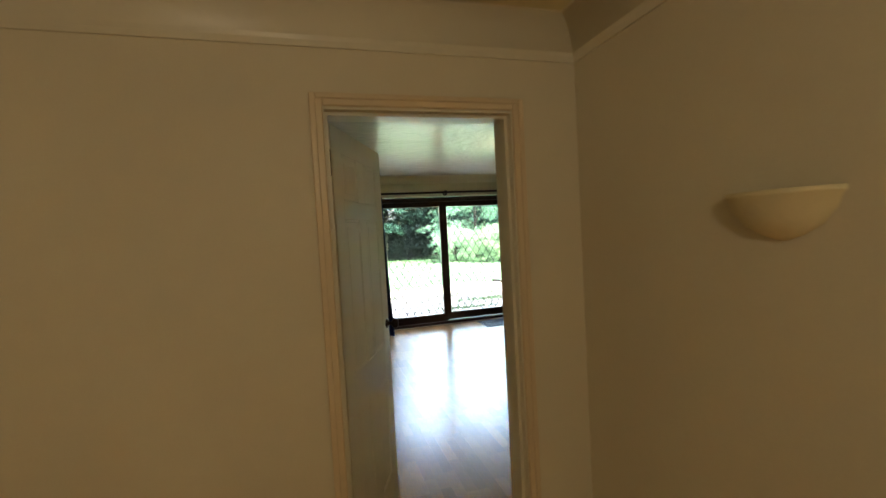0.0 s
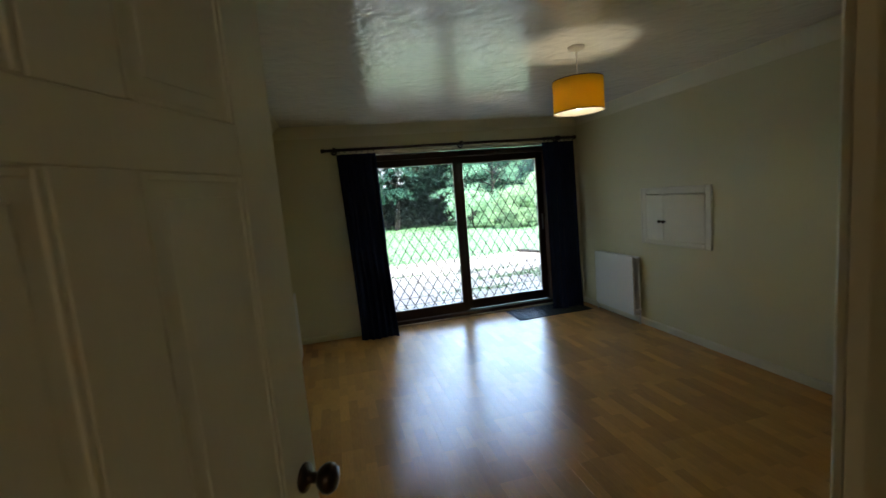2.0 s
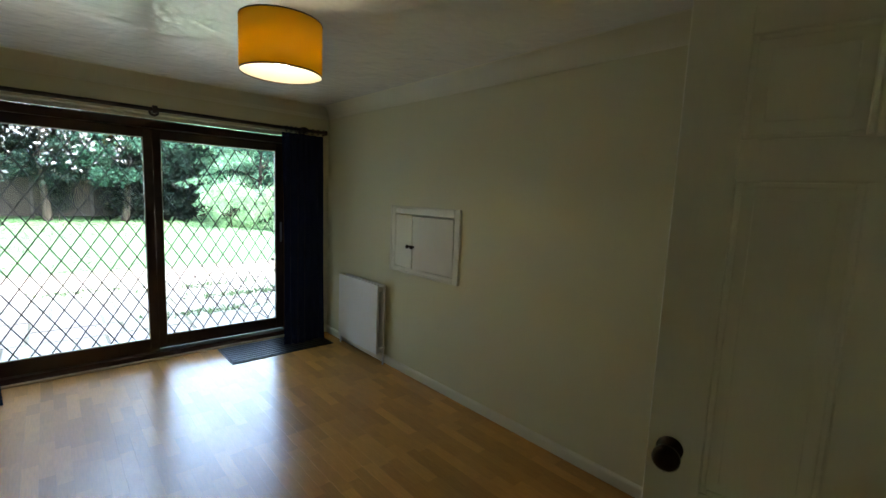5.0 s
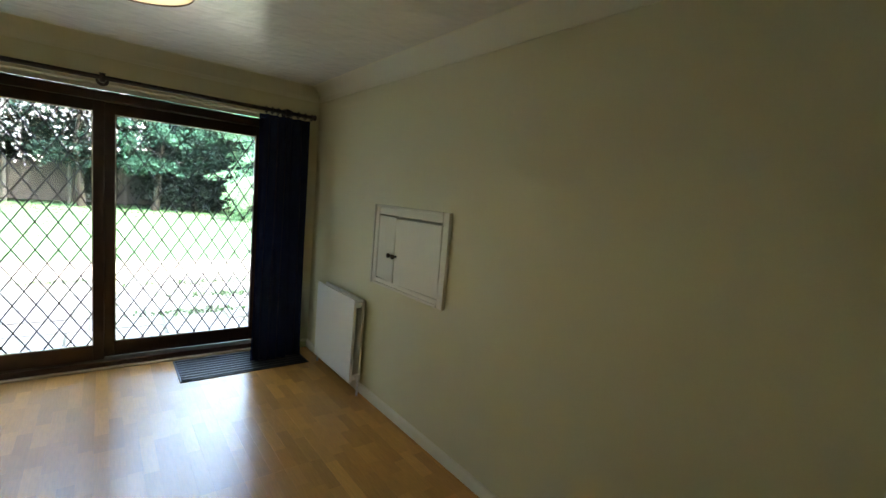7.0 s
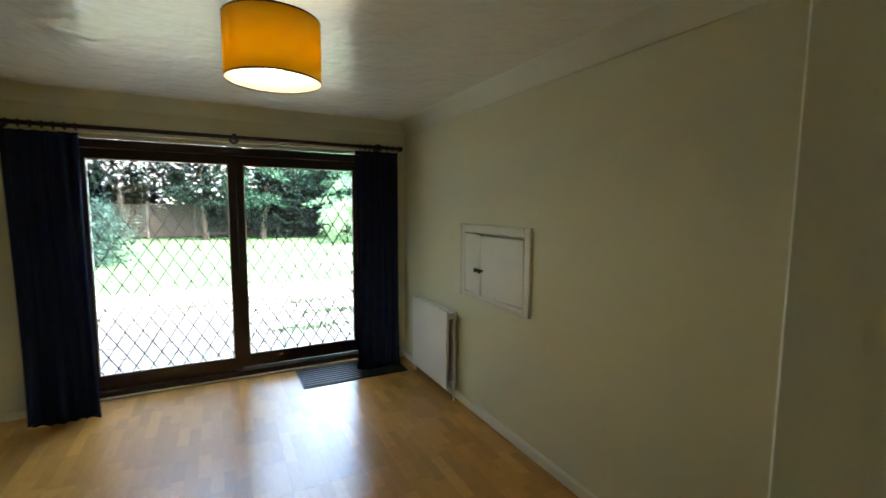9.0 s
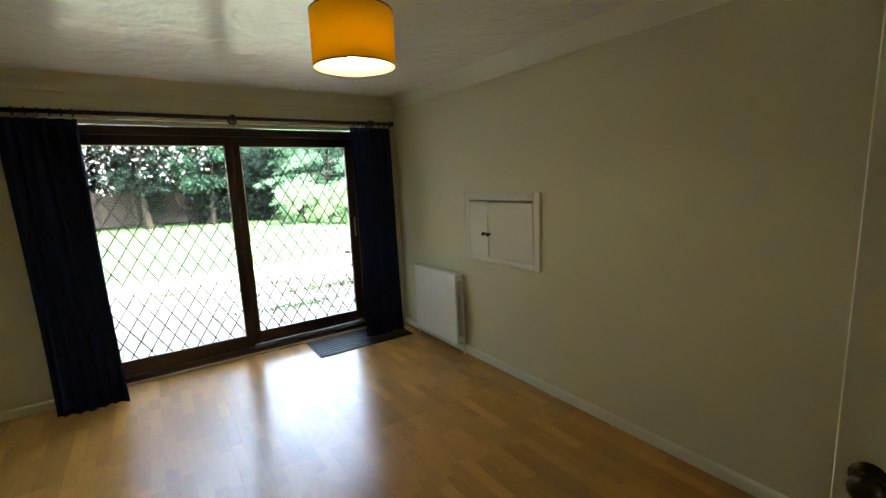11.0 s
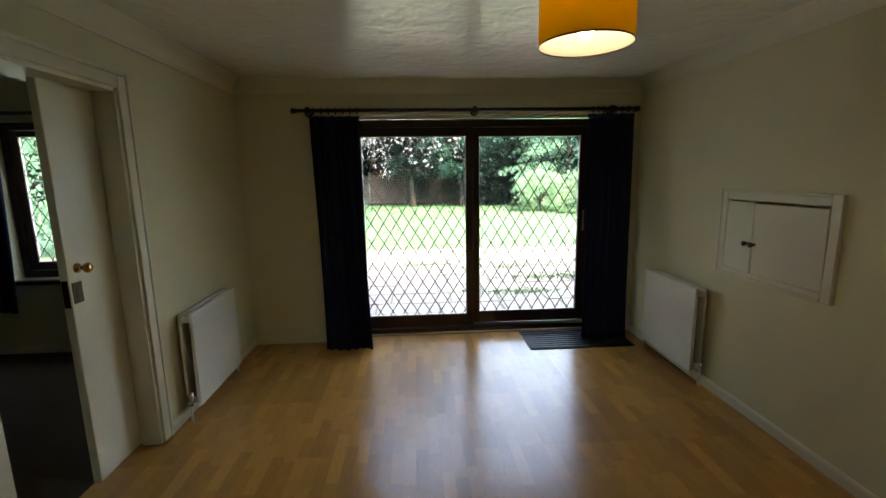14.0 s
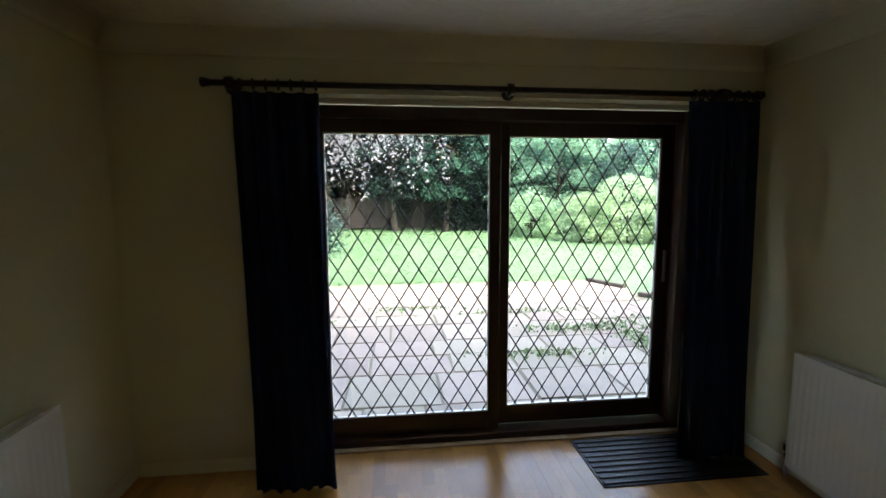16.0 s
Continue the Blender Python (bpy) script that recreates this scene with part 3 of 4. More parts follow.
def patio_doors():
    w = tagged(thing("window_1", pose(0, 0, 0), "brown wooden sliding garden doors with diamond leading", "patio door"), kind="structure")
    bm = B()
    box(bm, PX0 + 0.001, PX0 + 0.07, 6.70, 6.85, 0.001, PZ - 0.03, 0.003)
    box(bm, PX1 - 0.07, PX1 - 0.001, 6.70, 6.85, 0.001, PZ - 0.03, 0.003)
    box(bm, PX0 + 0.07, PX1 - 0.07, 6.701, 6.849, PZ - 0.095, PZ - 0.031, 0.003)
    box(bm, PX0 + 0.07, PX1 - 0.07, 6.701, 6.849, 0.001, 0.05, 0.003)
    part("window_frame", bm, DARK_WOOD, w)
    sash(w, 1.53, 2.48, 0.162, 1.848, 6.772, (0.085, 0.064), 0.11, 0.085, 0.25)
    sash(w, 2.605, 3.565, 0.168, 1.844, 6.812, (0.062, 0.082), 0.11, 0.085, 0.6)
    part("head_trim", box(B(), PX0 + 0.002, PX1 - 0.002, 6.672, 6.70, PZ - 0.028, PZ - 0.002, 0.002), WHITE_GLOSS, w, "thin white strip over the frame")
    part("threshold", box(B(), PX0 + 0.002, PX1 - 0.002, 6.655, 6.698, 0.0005, 0.014, 0.004), THRESHOLD, w, "pale oak threshold strip")
    bm = B()
    box(bm, 3.60, 3.618, 6.775, 6.789, 0.95, 1.15, 0.003)
    part("pull_handle", bm, STEEL, w, "slim metal pull handle")


patio_doors()


def side_window():
    w = tagged(thing("window_2", pose(0, 0, 0), "brown wooden side window with diamond leading", "window"), kind="structure")
    x0, x1, z0, z1 = -1.449, -0.201, 0.661, 1.984
    bm = B()
    box(bm, x0, x0 + 0.055, 6.68, 6.78, z0, z1, 0.003)
    box(bm, x1 - 0.055, x1, 6.68, 6.78, z0, z1, 0.003)
    box(bm, x0 + 0.055, x1 - 0.055, 6.681, 6.779, z1 - 0.06, z1, 0.003)
    box(bm, x0 + 0.055, x1 - 0.055, 6.681, 6.779, z0, z0 + 0.06, 0.003)
    box(bm, -0.85, -0.80, 6.681, 6.779, z0 + 0.06, z1 - 0.06, 0.003)
    part("window_frame", bm, DARK_WOOD, w)
    sash(w, -1.345, -0.90, 0.79, 1.875, 6.73, (0.047, 0.047), 0.065, 0.045, 0.1)
    sash(w, -0.75, -0.305, 0.79, 1.875, 6.73, (0.047, 0.047), 0.065, 0.045, 0.4)
    part("window_sill", box(B(), x0 - 0.06, x1 + 0.06, 6.53, 6.679, z0 - 0.035, z0 - 0.002, 0.008, 2), DARK_WOOD, w)


side_window()


# ---- curtains and poles ----
def curtain(name, x0, x1, z0, z1, y, folds, depth, flare, label, lean=0.0):
    c = thing(name, pose((x0 + x1) / 2, y, z0), label, "curtain")
    nx, nz = folds * 14, 36
    verts, faces = [], []
    rng = random.Random(hash(folds) + int(1000 * abs(x0)))
    ph = [rng.uniform(-0.5, 0.5) for _ in range(folds + 2)]
    for j in range(nz + 1):
        v = j / nz
        for i in range(nx + 1):
            u = i / nx
            fi = u * folds
            wob = ph[int(fi)] * (1 - fi % 1) + ph[int(fi) + 1] * (fi % 1)
            amp = depth * (0.85 - 0.35 * (1 - v)) * (1 + 0.4 * wob)
            spread = 1 + flare * (1 - v) ** 1.5
            x = (u - 0.5) * (x1 - x0) * spread + 0.012 * math.sin(3.1 * v + 5 * wob) + lean * (1 - v)
            yy = amp * math.sin(2 * math.pi * (fi + 0.25 * wob * (1 - v))) + 0.14 * amp * math.sin(5 * math.pi * fi + 2) - 0.12 * (1 - v)
            verts.append((x, yy, v * (z1 - z0) + 0.006 * math.sin(9 * u + 1) * (1 - v)))
    for j in range(nz):
        for i in range(nx):
            a = j * (nx + 1) + i
            faces.append((a, a + 1, a + nx + 2, a + nx + 1))
    me = bpy.data.meshes.new("cloth")
    me.from_pydata(verts, [], faces)
    me.materials.append(NAVY)
    me.polygons.foreach_set("use_smooth", [True] * len(faces))
    cl = new("cloth", me)
    cl.parent = c
    so = cl.modifiers.new("solid", "SOLIDIFY")
    so.thickness = 0.004
    part("heading_tape", box(B(), -(x1 - x0) / 2, (x1 - x0) / 2, -0.006, 0.006, z1 - z0 - 0.035, z1 - z0 - 0.002, 0.003), NAVY, c)
    return c


curtain("curtain", 1.165, 1.555, 0.005, 1.99, 6.48, 6, 0.03, 0.07, "long navy blue curtain drawn back beside the doors", 0.045)
curtain("curtain", 3.50, 3.89, 0.022, 1.995, 6.47, 6, 0.03, 0.05, "long navy blue curtain hanging over the door mat", -0.02)
curtain("curtain", -1.68, -1.33, 0.42, 1.99, 6.53, 5, 0.035, 0.0, "navy blue curtain beside the side room window")


def curtain_pole(x0, x1, y, z, brackets, spans, label):
    p = thing("curtain_pole", pose(x0, y, z), label, "curtain pole")
    n = x1 - x0
    part("pole", tube(B(), (0.02, 0, 0), (n - 0.02, 0, 0), 0.0155, n=16), POLE_WOOD, p)
    for s, x in ((-1, 0.02), (1, n - 0.02)):
        bm = lathe(B(), [(0, 0), (0.02, 0), (0.022, 0.006), (0.016, 0.012), (0.021, 0.022), (0.025, 0.034), (0.021, 0.046), (0.01, 0.054), (0, 0.056)], 18, pose(x - s * 0.004, 0, 0, 0, 90 * s, 0) @ Matrix.Diagonal((1, 1, 0.75, 1)))
        part("finial", bm, POLE_WOOD, p)
    for x in brackets:
        bm = B()
        lathe(bm, [(0.0158, -0.016), (0.03, -0.016), (0.03, 0.016), (0.0158, 0.016)], 18, pose(x, 0, 0, 0, 90, 0))
        tube(bm, (x, 0.02, -0.012), (x, YW - y, -0.012), 0.012, 0.014, 12)
        lathe(bm, [(0.018, 0), (0.036, 0), (0.036, 0.012), (0.018, 0.018)], 18, pose(x, YW - y - 0.0005, -0.012, 90, 0, 0))
        part("bracket", bm, POLE_WOOD, p)
    for xa, xb, k in spans:
        for i in range(k):
            bm = B()
            x = xa + (xb - xa) * i / (k - 1)
            ring = [(0.024 + 0.0045 * math.cos(a), 0.0045 * math.sin(a)) for a in np.linspace(0, 2 * math.pi, 9)]
            lathe(bm, ring, 20, pose(x, 0, -0.0035, 0, 90, 4 * math.sin(7 * i)))
            tube(bm, (x, 0, -0.034), (x, 0, -0.028), 0.003, n=8)
            part("ring", bm, POLE_WOOD, p)
    return p


curtain_pole(1.012, 3.958, 6.525, 2.042, (0.12, 1.52, 2.72), ((0.17, 0.53, 7), (2.55, 2.69, 4), (2.75, 2.92, 4)), "long dark wooden curtain pole with rings")
curtain_pole(-1.9, 0.15, 6.525, 2.04, (0.07, 1.0, 1.95), ((0.13, 0.4, 6),), "dark wooden curtain pole in the side room")


# ---- radiators ----
def radiator(name, m, width, label):
    """Front face towards +y, width along x from 0, wall at y = 0."""
    r = thing(name, m, label, "radiator", "radiators beside the garden doors")
    h0, h1 = 0.085, 0.69
    front = 0.108
    bm = B()
    n = max(6, round(width / 0.034))
    prof = [(0.0, front - 0.012), (0.006, front)]
    step = (width - 0.03) / n
    for k in range(n):
        x = 0.015 + k * step
        prof += [(x + step * 0.12, front), (x + step * 0.3, front - 0.002), (x + step * 0.7, front - 0.002), (x + step * 0.88, front)]
    prof += [(width - 0.006, front), (width, front - 0.012)]
    full = prof + [(width, front - 0.018), (0.0, front - 0.018)]

    def ring(z, grow):
        return [bm.verts.new((x, y - (grow if i < len(prof) else 0), z)) for i, (x, y) in enumerate(full)]

    flat = [(x, front - 0.001 if 0.003 < x < width - 0.003 else y) for x, y in prof] + full[len(prof):]
    levels = [(h0, flat), (h0 + 0.03, flat), (h0 + 0.042, full), (h1 - 0.042, full), (h1 - 0.03, flat), (h1, flat)]
    rings = [[bm.verts.new((x, y, z)) for x, y in pr] for z, pr in levels]
    for a, c in zip(rings, rings[1:]):
        for k in range(len(full)):
            bm.faces.new((a[k], a[(k + 1) % len(full)], c[(k + 1) % len(full)], c[k]))
    bm.faces.new(rings[0][::-1])
    bm.faces.new(rings[-1])
    part("front_panel", bm, RADIATOR, r)
    part("rear_panel", box(B(), 0.0, width, 0.022, 0.038, h0, h1 - 0.004, 0.004), RADIATOR, r)
    for x in (0.012, width - 0.032):
        for z in (h0 + 0.01, h1 - 0.06):
            part("connector", box(B(), x, x + 0.02, 0.038, front - 0.018, z, z + 0.04, 0.003), RADIATOR, r)
    for x in (0.12, width - 0.12):
        part("wall_bracket", box(B(), x - 0.015, x + 0.015, 0.0005, 0.022, h0 + 0.04, h1 - 0.06, 0.002), RADIATOR, r)
    for x, s in ((-0.035, 1), (width + 0.03, -1)):
        bm = B()
        tube(bm, (x, 0.062, 0.001), (x, 0.062, 0.12), 0.0075, n=12)
        part("pipe", bm, RADIATOR, r)
        bm = B()
        lathe(bm, [(0, 0), (0.012, 0), (0.012, 0.02), (0.009, 0.024), (0.009, 0.03), (0.013, 0.034)], 14, pose(x, 0.062, 0.105))
        lathe(bm, [(0.013, 0.034), (0.02, 0.038), (0.02, 0.075), (0.016, 0.082), (0, 0.083)] if s == -1 else [(0.013, 0.034), (0.015, 0.038), (0.015, 0.055), (0, 0.058)], 14, pose(x, 0.062, 0.105))
        tube(bm, (x, 0.062, 0.122), (x + s * 0.04, 0.062, 0.122), 0.009, n=12)
        part("valve", bm, CHROME if s == -1 else RADIATOR, r, "radiator valve" if s == -1 else "")
    return r


radiator("radiator", pose(XL, 5.99, 0, 0, 0, -90), 0.645, "white ribbed panel radiator on the wall beside the sliding door")
radiator("radiator", pose(XR, 5.485, 0.012, 0, 0, 90), 0.66, "white ribbed panel radiator below the wall hatch")


# ---- hatch ----
def hatch():
    h = thing("wall_hatch", pose(XR, 4.685, 0.89), "small white wall hatch with two doors slightly ajar", "wall hatch")
    w, t = 0.70, 0.43
    f = 0.062
    g = f * 0.75
    for ya, yb, za, zb, lip in ((-f, 0, -g, t + f, (-f, -f + 0.018, -g, t + f)), (w, w + f, -g, t + f, (w + f - 0.018, w + f, -g, t + f)),
                                (0, w, t, t + f, (0, w, t + f - 0.018, t + f)), (0, w, -g, 0, (0, w, -g, -g + 0.018))):
        bm = B()
        box(bm, -0.016, -0.0005, ya, yb, za, zb, 0.004)
        box(bm, -0.024, -0.0155, *lip, 0.003)
        part("surround_rail", bm, WHITE_GLOSS, h)
    bm = B()
    box(bm, 0.13, 0.145, 0.002, w - 0.002, 0.002, t - 0.002)
    part("back_board", bm, WHITE_GLOSS, h)
    e = part("hatch_door", box(B(), -0.016, 0.0, -0.259, 0.0, 0.004, t - 0.006, 0.002), WHITE_GLOSS, h)
    e.matrix_basis = pose(0.004, w - 0.003, 0, 0, 0, -7)
    part("knob", lathe(B(), [(0, 0), (0.009, 0), (0.007, 0.012), (0.014, 0.02), (0.0165, 0.028), (0.012, 0.036), (0, 0.038)], 16, pose(-0.016, -0.235, 0.18, 0, -90, 0)), BRONZE, e, "small dark knob")
    d = part("hatch_door", box(B(), -0.016, 0.0, 0.0, 0.432, 0.004, t - 0.012, 0.002), WHITE_GLOSS, h)
    d.matrix_basis = pose(0.004, 0.004, 0, 0, -1.5, 3.5)
    part("knob", lathe(B(), [(0, 0), (0.009, 0), (0.007, 0.012), (0.014, 0.02), (0.0165, 0.028), (0.012, 0.036), (0, 0.038)], 16, pose(-0.016, 0.415, 0.18, 0, -90, 0)), BRONZE, d, "small dark knob")
    return h


hatch()


# ---- pendant lamp ----
def pendant():
    p = thing("pendant_lamp", pose(2.57, 4.178, TOP), "mustard yellow drum pendant lamp, switched on", "pendant lamp")
    R, z0, z1 = 0.149, -0.382, -0.194
    bm = lathe(B(), [(R, z0), (R, z1), (R - 0.0012, z1), (R - 0.0012, z0), (R, z0)], 64)
    part("shade", bm, MUSTARD, p, "mustard yellow cloth drum shade")
    bm = lathe(B(), [(R - 0.0018, z0 + 0.001), (R - 0.0018, z1 - 0.001), (R - 0.0028, z1 - 0.001), (R - 0.0028, z0 + 0.001), (R - 0.0018, z0 + 0.001)], 64)
    part("lining", bm, LINING, p, "white shade lining")
    for z in (z0, z1):
        bm = lathe(B(), [(R + 0.0017 * math.cos(a) - 0.0006, z + 0.003 * math.sin(a)) for a in np.linspace(0, 2 * math.pi, 9)], 64)
        part("rim", bm, BRONZE, p, "dark shade rim")
    bm = B()
    for k in range(3):
        a = k * 2 * math.pi / 3 + 0.4
        tube(bm, (0.022 * math.cos(a), 0.022 * math.sin(a), z1 - 0.03), (0.146 * math.cos(a), 0.146 * math.sin(a), z1 - 0.004), 0.0015, n=6)
    lathe(bm, [(0.018, z1 - 0.032), (0.023, z1 - 0.032), (0.023, z1 - 0.028), (0.018, z1 - 0.028), (0.018, z1 - 0.032)], 20)
    part("spider_ring", bm, CHROME, p)
    part("cable", tube(B(), (0, 0, z1 - 0.02), (0, 0, -0.028), 0.0032, n=8), PLASTIC, p)
    part("ceiling_rose", lathe(B(), [(0, -0.032), (0.012, -0.03), (0.02, -0.026), (0.044, -0.018), (0.05, -0.004), (0.05, -0.0005), (0, -0.0005)], 24), PLASTIC, p)
    part("lamp_holder", lathe(B(), [(0, z1 - 0.015), (0.014, z1 - 0.018), (0.018, z1 - 0.03), (0.018, z1 - 0.075), (0.016, z1 - 0.08), (0, z1 - 0.08)], 18), PLASTIC, p)
    ob = part("bulb", lathe(B(), [(0.012, z1 - 0.081), (0.016, z1 - 0.095), (0.027, z1 - 0.115), (0.03, z1 - 0.135), (0.026, z1 - 0.155), (0.014, z1 - 0.168), (0, z1 - 0.172)], 20), BULB, p, "glowing bulb")
    ob.visible_shadow = False


pendant()


# ---- small things of the room and hall ----
def door_mat():
    d = thing("door_mat", pose(2.965, 6.2, 0.0005), "black ribbed rubber door mat on the oak floor", "door mat")
    part("backing", box(B(), 0, 0.93, 0, 0.44, 0, 0.006, 0.002), RUBBER, d)
    bm = B()
    for k in range(9):
        y = 0.016 + k * 0.047
        box(bm, 0.012, 0.918, y, y + 0.026, 0.0058, 0.0135, 0.003)
    part("ribs", bm, RUBBER, d)


door_mat()


def wall_light():
    w = thing("wall_light", pose(HX1, 0.985, 1.456) @ Matrix.Diagonal((0.8, 0.94, 0.76, 1)), "cream half-bowl plaster wall light, switched off", "wall light")
    bm = B()
    prof = [(0.0, -0.085), (0.02, -0.08), (0.05, -0.066), (0.09, -0.035), (0.118, 0.01), (0.13, 0.05), (0.136, 0.055), (0.136, 0.07), (0.124, 0.07), (0.118, 0.05), (0.1, 0.0), (0.06, -0.05), (0.0, -0.07)]
    n = 24
    rings = []
    for r, z in prof:
        rings.append([bm.verts.new((-r * math.sin(math.pi * k / n) * 0.8 - 0.0008, -r * math.cos(math.pi * k / n), z)) for k in range(n + 1)])
    for a, c in zip(rings, rings[1:]):
        for k in range(n):
            bm.faces.new((a[k], a[k + 1], c[k + 1], c[k])).smooth = True
    bmesh.ops.remove_doubles(bm, verts=bm.verts, dist=0.0002)
    part("bowl", bm, PLASTER_BOWL, w)
    part("back_plate", box(B(), -0.006, -0.0005, -0.05, 0.05, -0.06, 0.05, 0.002), PLASTER_BOWL, w)


wall_light()


def hall_lamp():
    p = thing("hall_ceiling_lamp", pose(0.35, -0.9, HTOP), "small warm hall pendant lamp, switched on", "ceiling lamp")
    part("ceiling_rose", lathe(B(), [(0, -0.03), (0.04, -0.02), (0.05, -0.0005), (0, -0.0005)], 20), PLASTIC, p)
    part("cable", tube(B(), (0, 0, -0.21), (0, 0, -0.02), 0.003, n=8), PLASTIC, p)
    part("lamp_holder", lathe(B(), [(0, -0.2), (0.017, -0.205), (0.017, -0.25), (0, -0.252)], 16), PLASTIC, p)
    ob = part("bulb", lathe(B(), [(0.012, -0.252), (0.027, -0.28), (0.03, -0.3), (0.02, -0.325), (0, -0.333)], 18), HALL_BULB, p, "glowing bulb")
    ob.visible_shadow = False


hall_lamp()


# ---- garden ----
GZ = -0.08
bm = B()
vs = [bm.verts.new(p) for p in ((-400, -400, GZ - 0.04), (400, -400, GZ - 0.04), (400, 400, GZ - 0.04), (-400, 400, GZ - 0.04))]
bm.faces.new(vs)
structure("ground", bm, LAWN, "green lawn reaching past the garden fence", "ground")
bm = B()
box(bm, -9, 12.0, 6.89, 10.1, GZ - 0.1, GZ - 0.012)
box(bm, -9, 5.85, 10.1, 12.15, GZ - 0.1, GZ - 0.012)
patio = structure("pavement", bm, JOINT, "terrace of pale concrete slabs with weedy joints", "pavement")


def leaves(points, size, seed, droop=0.0, flat=1.0):
    """A mesh of folded leaf quads at the points."""
    rng = np.random.default_rng(seed)
    n = len(points)
    d = rng.normal(size=(n, 3))
    d[:, 2] = d[:, 2] * flat - droop
    d /= np.linalg.norm(d, axis=1)[:, None]
    side = rng.normal(size=(n, 3)) * (flat, flat, 1.0)
    e = np.cross(d, side)
    e /= np.linalg.norm(e, axis=1)[:, None]
    s = size * rng.uniform(0.6, 1.35, (n, 1))
    p = np.asarray(points)
    v = np.stack([p, p + d * s * 0.5 + e * s * 0.3, p + d * s, p + d * s * 0.5 - e * s * 0.3], 1).reshape(-1, 3)
    f = np.arange(4 * n).reshape(-1, 4)
    me = bpy.data.meshes.new("leaves")
    me.from_pydata(v.tolist(), [], f.tolist())
    return me


def crown_points(centre, radii, clumps, per, spread, seed, shell=0.55):
    rng = np.random.default_rng(seed)
    c = rng.normal(size=(clumps, 3))
    c /= np.linalg.norm(c, axis=1)[:, None]
    c *= rng.uniform(shell, 1.0, (clumps, 1)) ** 0.8
    c = c * radii + np.asarray(centre)
    pts = np.repeat(c, per, 0) + rng.normal(size=(clumps * per, 3)) * spread * rng.uniform(0.6, 1.4, (clumps, 1)).repeat(per, 0)
    return pts[pts[:, 2] > 0.02]


def spray_points(centre, radii, count, per, reach, seed, thin=0.05):
    """Leaves in flat, drooping sprays, laid in tiers over a rounded crown."""
    rng = np.random.default_rng(seed)
    az = rng.uniform(0, 2 * math.pi, count)
    h = rng.uniform(-1.0, 1.0, count)
    rad = np.sqrt(np.maximum(1 - h * h, 0.02)) * rng.uniform(0.55, 1.05, count)
    out = np.stack([np.cos(az), np.sin(az), np.zeros(count)], 1)
    base = np.stack([np.cos(az) * rad, np.sin(az) * rad, h], 1) * radii + np.asarray(centre)
    size = reach * rng.uniform(0.6, 1.3, count)
    k = np.repeat(np.arange(count), per)
    u = rng.beta(1.3, 1.1, count * per)
    w = rng.normal(0, 0.28, count * per) * np.sin(math.pi * np.clip(u, 0.12, 0.95))
    cross = np.stack([-out[:, 1], out[:, 0], np.zeros(count)], 1)
    pts = base[k] + out[k] * ((u - 0.4) * size[k])[:, None] + cross[k] * (w * size[k])[:, None]
    pts[:, 2] += 0.18 * size[k] * u - 0.42 * size[k] * u * u - 0.25 * np.abs(w) * size[k] + rng.normal(0, thin, count * per)
    return pts[pts[:, 2] > 0.03]


def limbs(bm, base, height, r, seed, n, reach):
    rng = random.Random(seed)
    p, rr = Vector(base), r
    spine = [p.copy()]
    for k in range(5):
        q = p + Vector((rng.uniform(-0.12, 0.12), rng.uniform(-0.12, 0.12), 1)) * (height / 5)
        tube(bm, p, q, rr, rr * 0.8, 9, False)
        p, rr = q, rr * 0.8
        spine.append(p.copy())
    for k in range(n):
        a = rng.uniform(0, 2 * math.pi)
        s = spine[rng.randint(2, 5)]
        mid = s + Vector((math.cos(a), math.sin(a), rng.uniform(0.3, 0.9))) * reach * 0.5
        end = mid + Vector((math.cos(a + 0.3), math.sin(a + 0.3), rng.uniform(-0.1, 0.6))) * reach * 0.5
        tube(bm, s, mid, rr * 0.8, rr * 0.45, 7, False)
        tube(bm, mid, end, rr * 0.45, rr * 0.12, 6, False)
    return bm


def tree(name, x, y, height, radii, crown_z, mat, label, seed, clumps=140, per=45, spread=0.35, size=0.16, group="", category="tree", trunk=0.16, shell=0.5, sprays=0.0):
    t = thing(name, pose(x, y, GZ - 0.04), label, category, group)
    part("trunk", limbs(B(), (0, 0, 0), max(crown_z, 0.5), trunk, seed, 9, max(radii) * 0.8), BARK, t)
    if sprays:
        me = leaves(spray_points((0, 0, crown_z), radii, clumps, per, sprays, seed, spread), size, seed, 0.25, 0.55)
    else:
        me = leaves(crown_points((0, 0, crown_z), radii, clumps, per, spread, seed, shell), size, seed)
    me.materials.append(mat)
    c = new("crown", me)
    c.parent = t
    return t


G = "trees behind the fence"
k = 0
for x, y, h, rx, cz, mat in ((-13, 30, 16, 3.8, 8.4, LEAF_DEEP_SHADE), (-9, 29, 16, 3.6, 8.2, LEAF_DEEP_SHADE), (-5.2, 30.5, 17, 3.6, 8.8, LEAF_DEEP_SHADE), (-1.8, 29, 16, 3.4, 8.4, LEAF_DEEP_SHADE), (1.6, 30, 16, 3.2, 8.2, LEAF_DEEP_SHADE),
                             (5.0, 29.2, 8, 2.8, 3.4, LEAF_DEEP_SHADE), (8.4, 30.5, 7, 3.2, 3.1, LEAF_TEAL), (12.2, 29, 7, 3.5, 3.1, LEAF_TEAL), (16.5, 26, 7, 3.4, 3.0, LEAF_TEAL)):
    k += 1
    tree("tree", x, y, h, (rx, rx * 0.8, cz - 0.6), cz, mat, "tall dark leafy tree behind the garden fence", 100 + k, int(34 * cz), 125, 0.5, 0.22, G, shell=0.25)
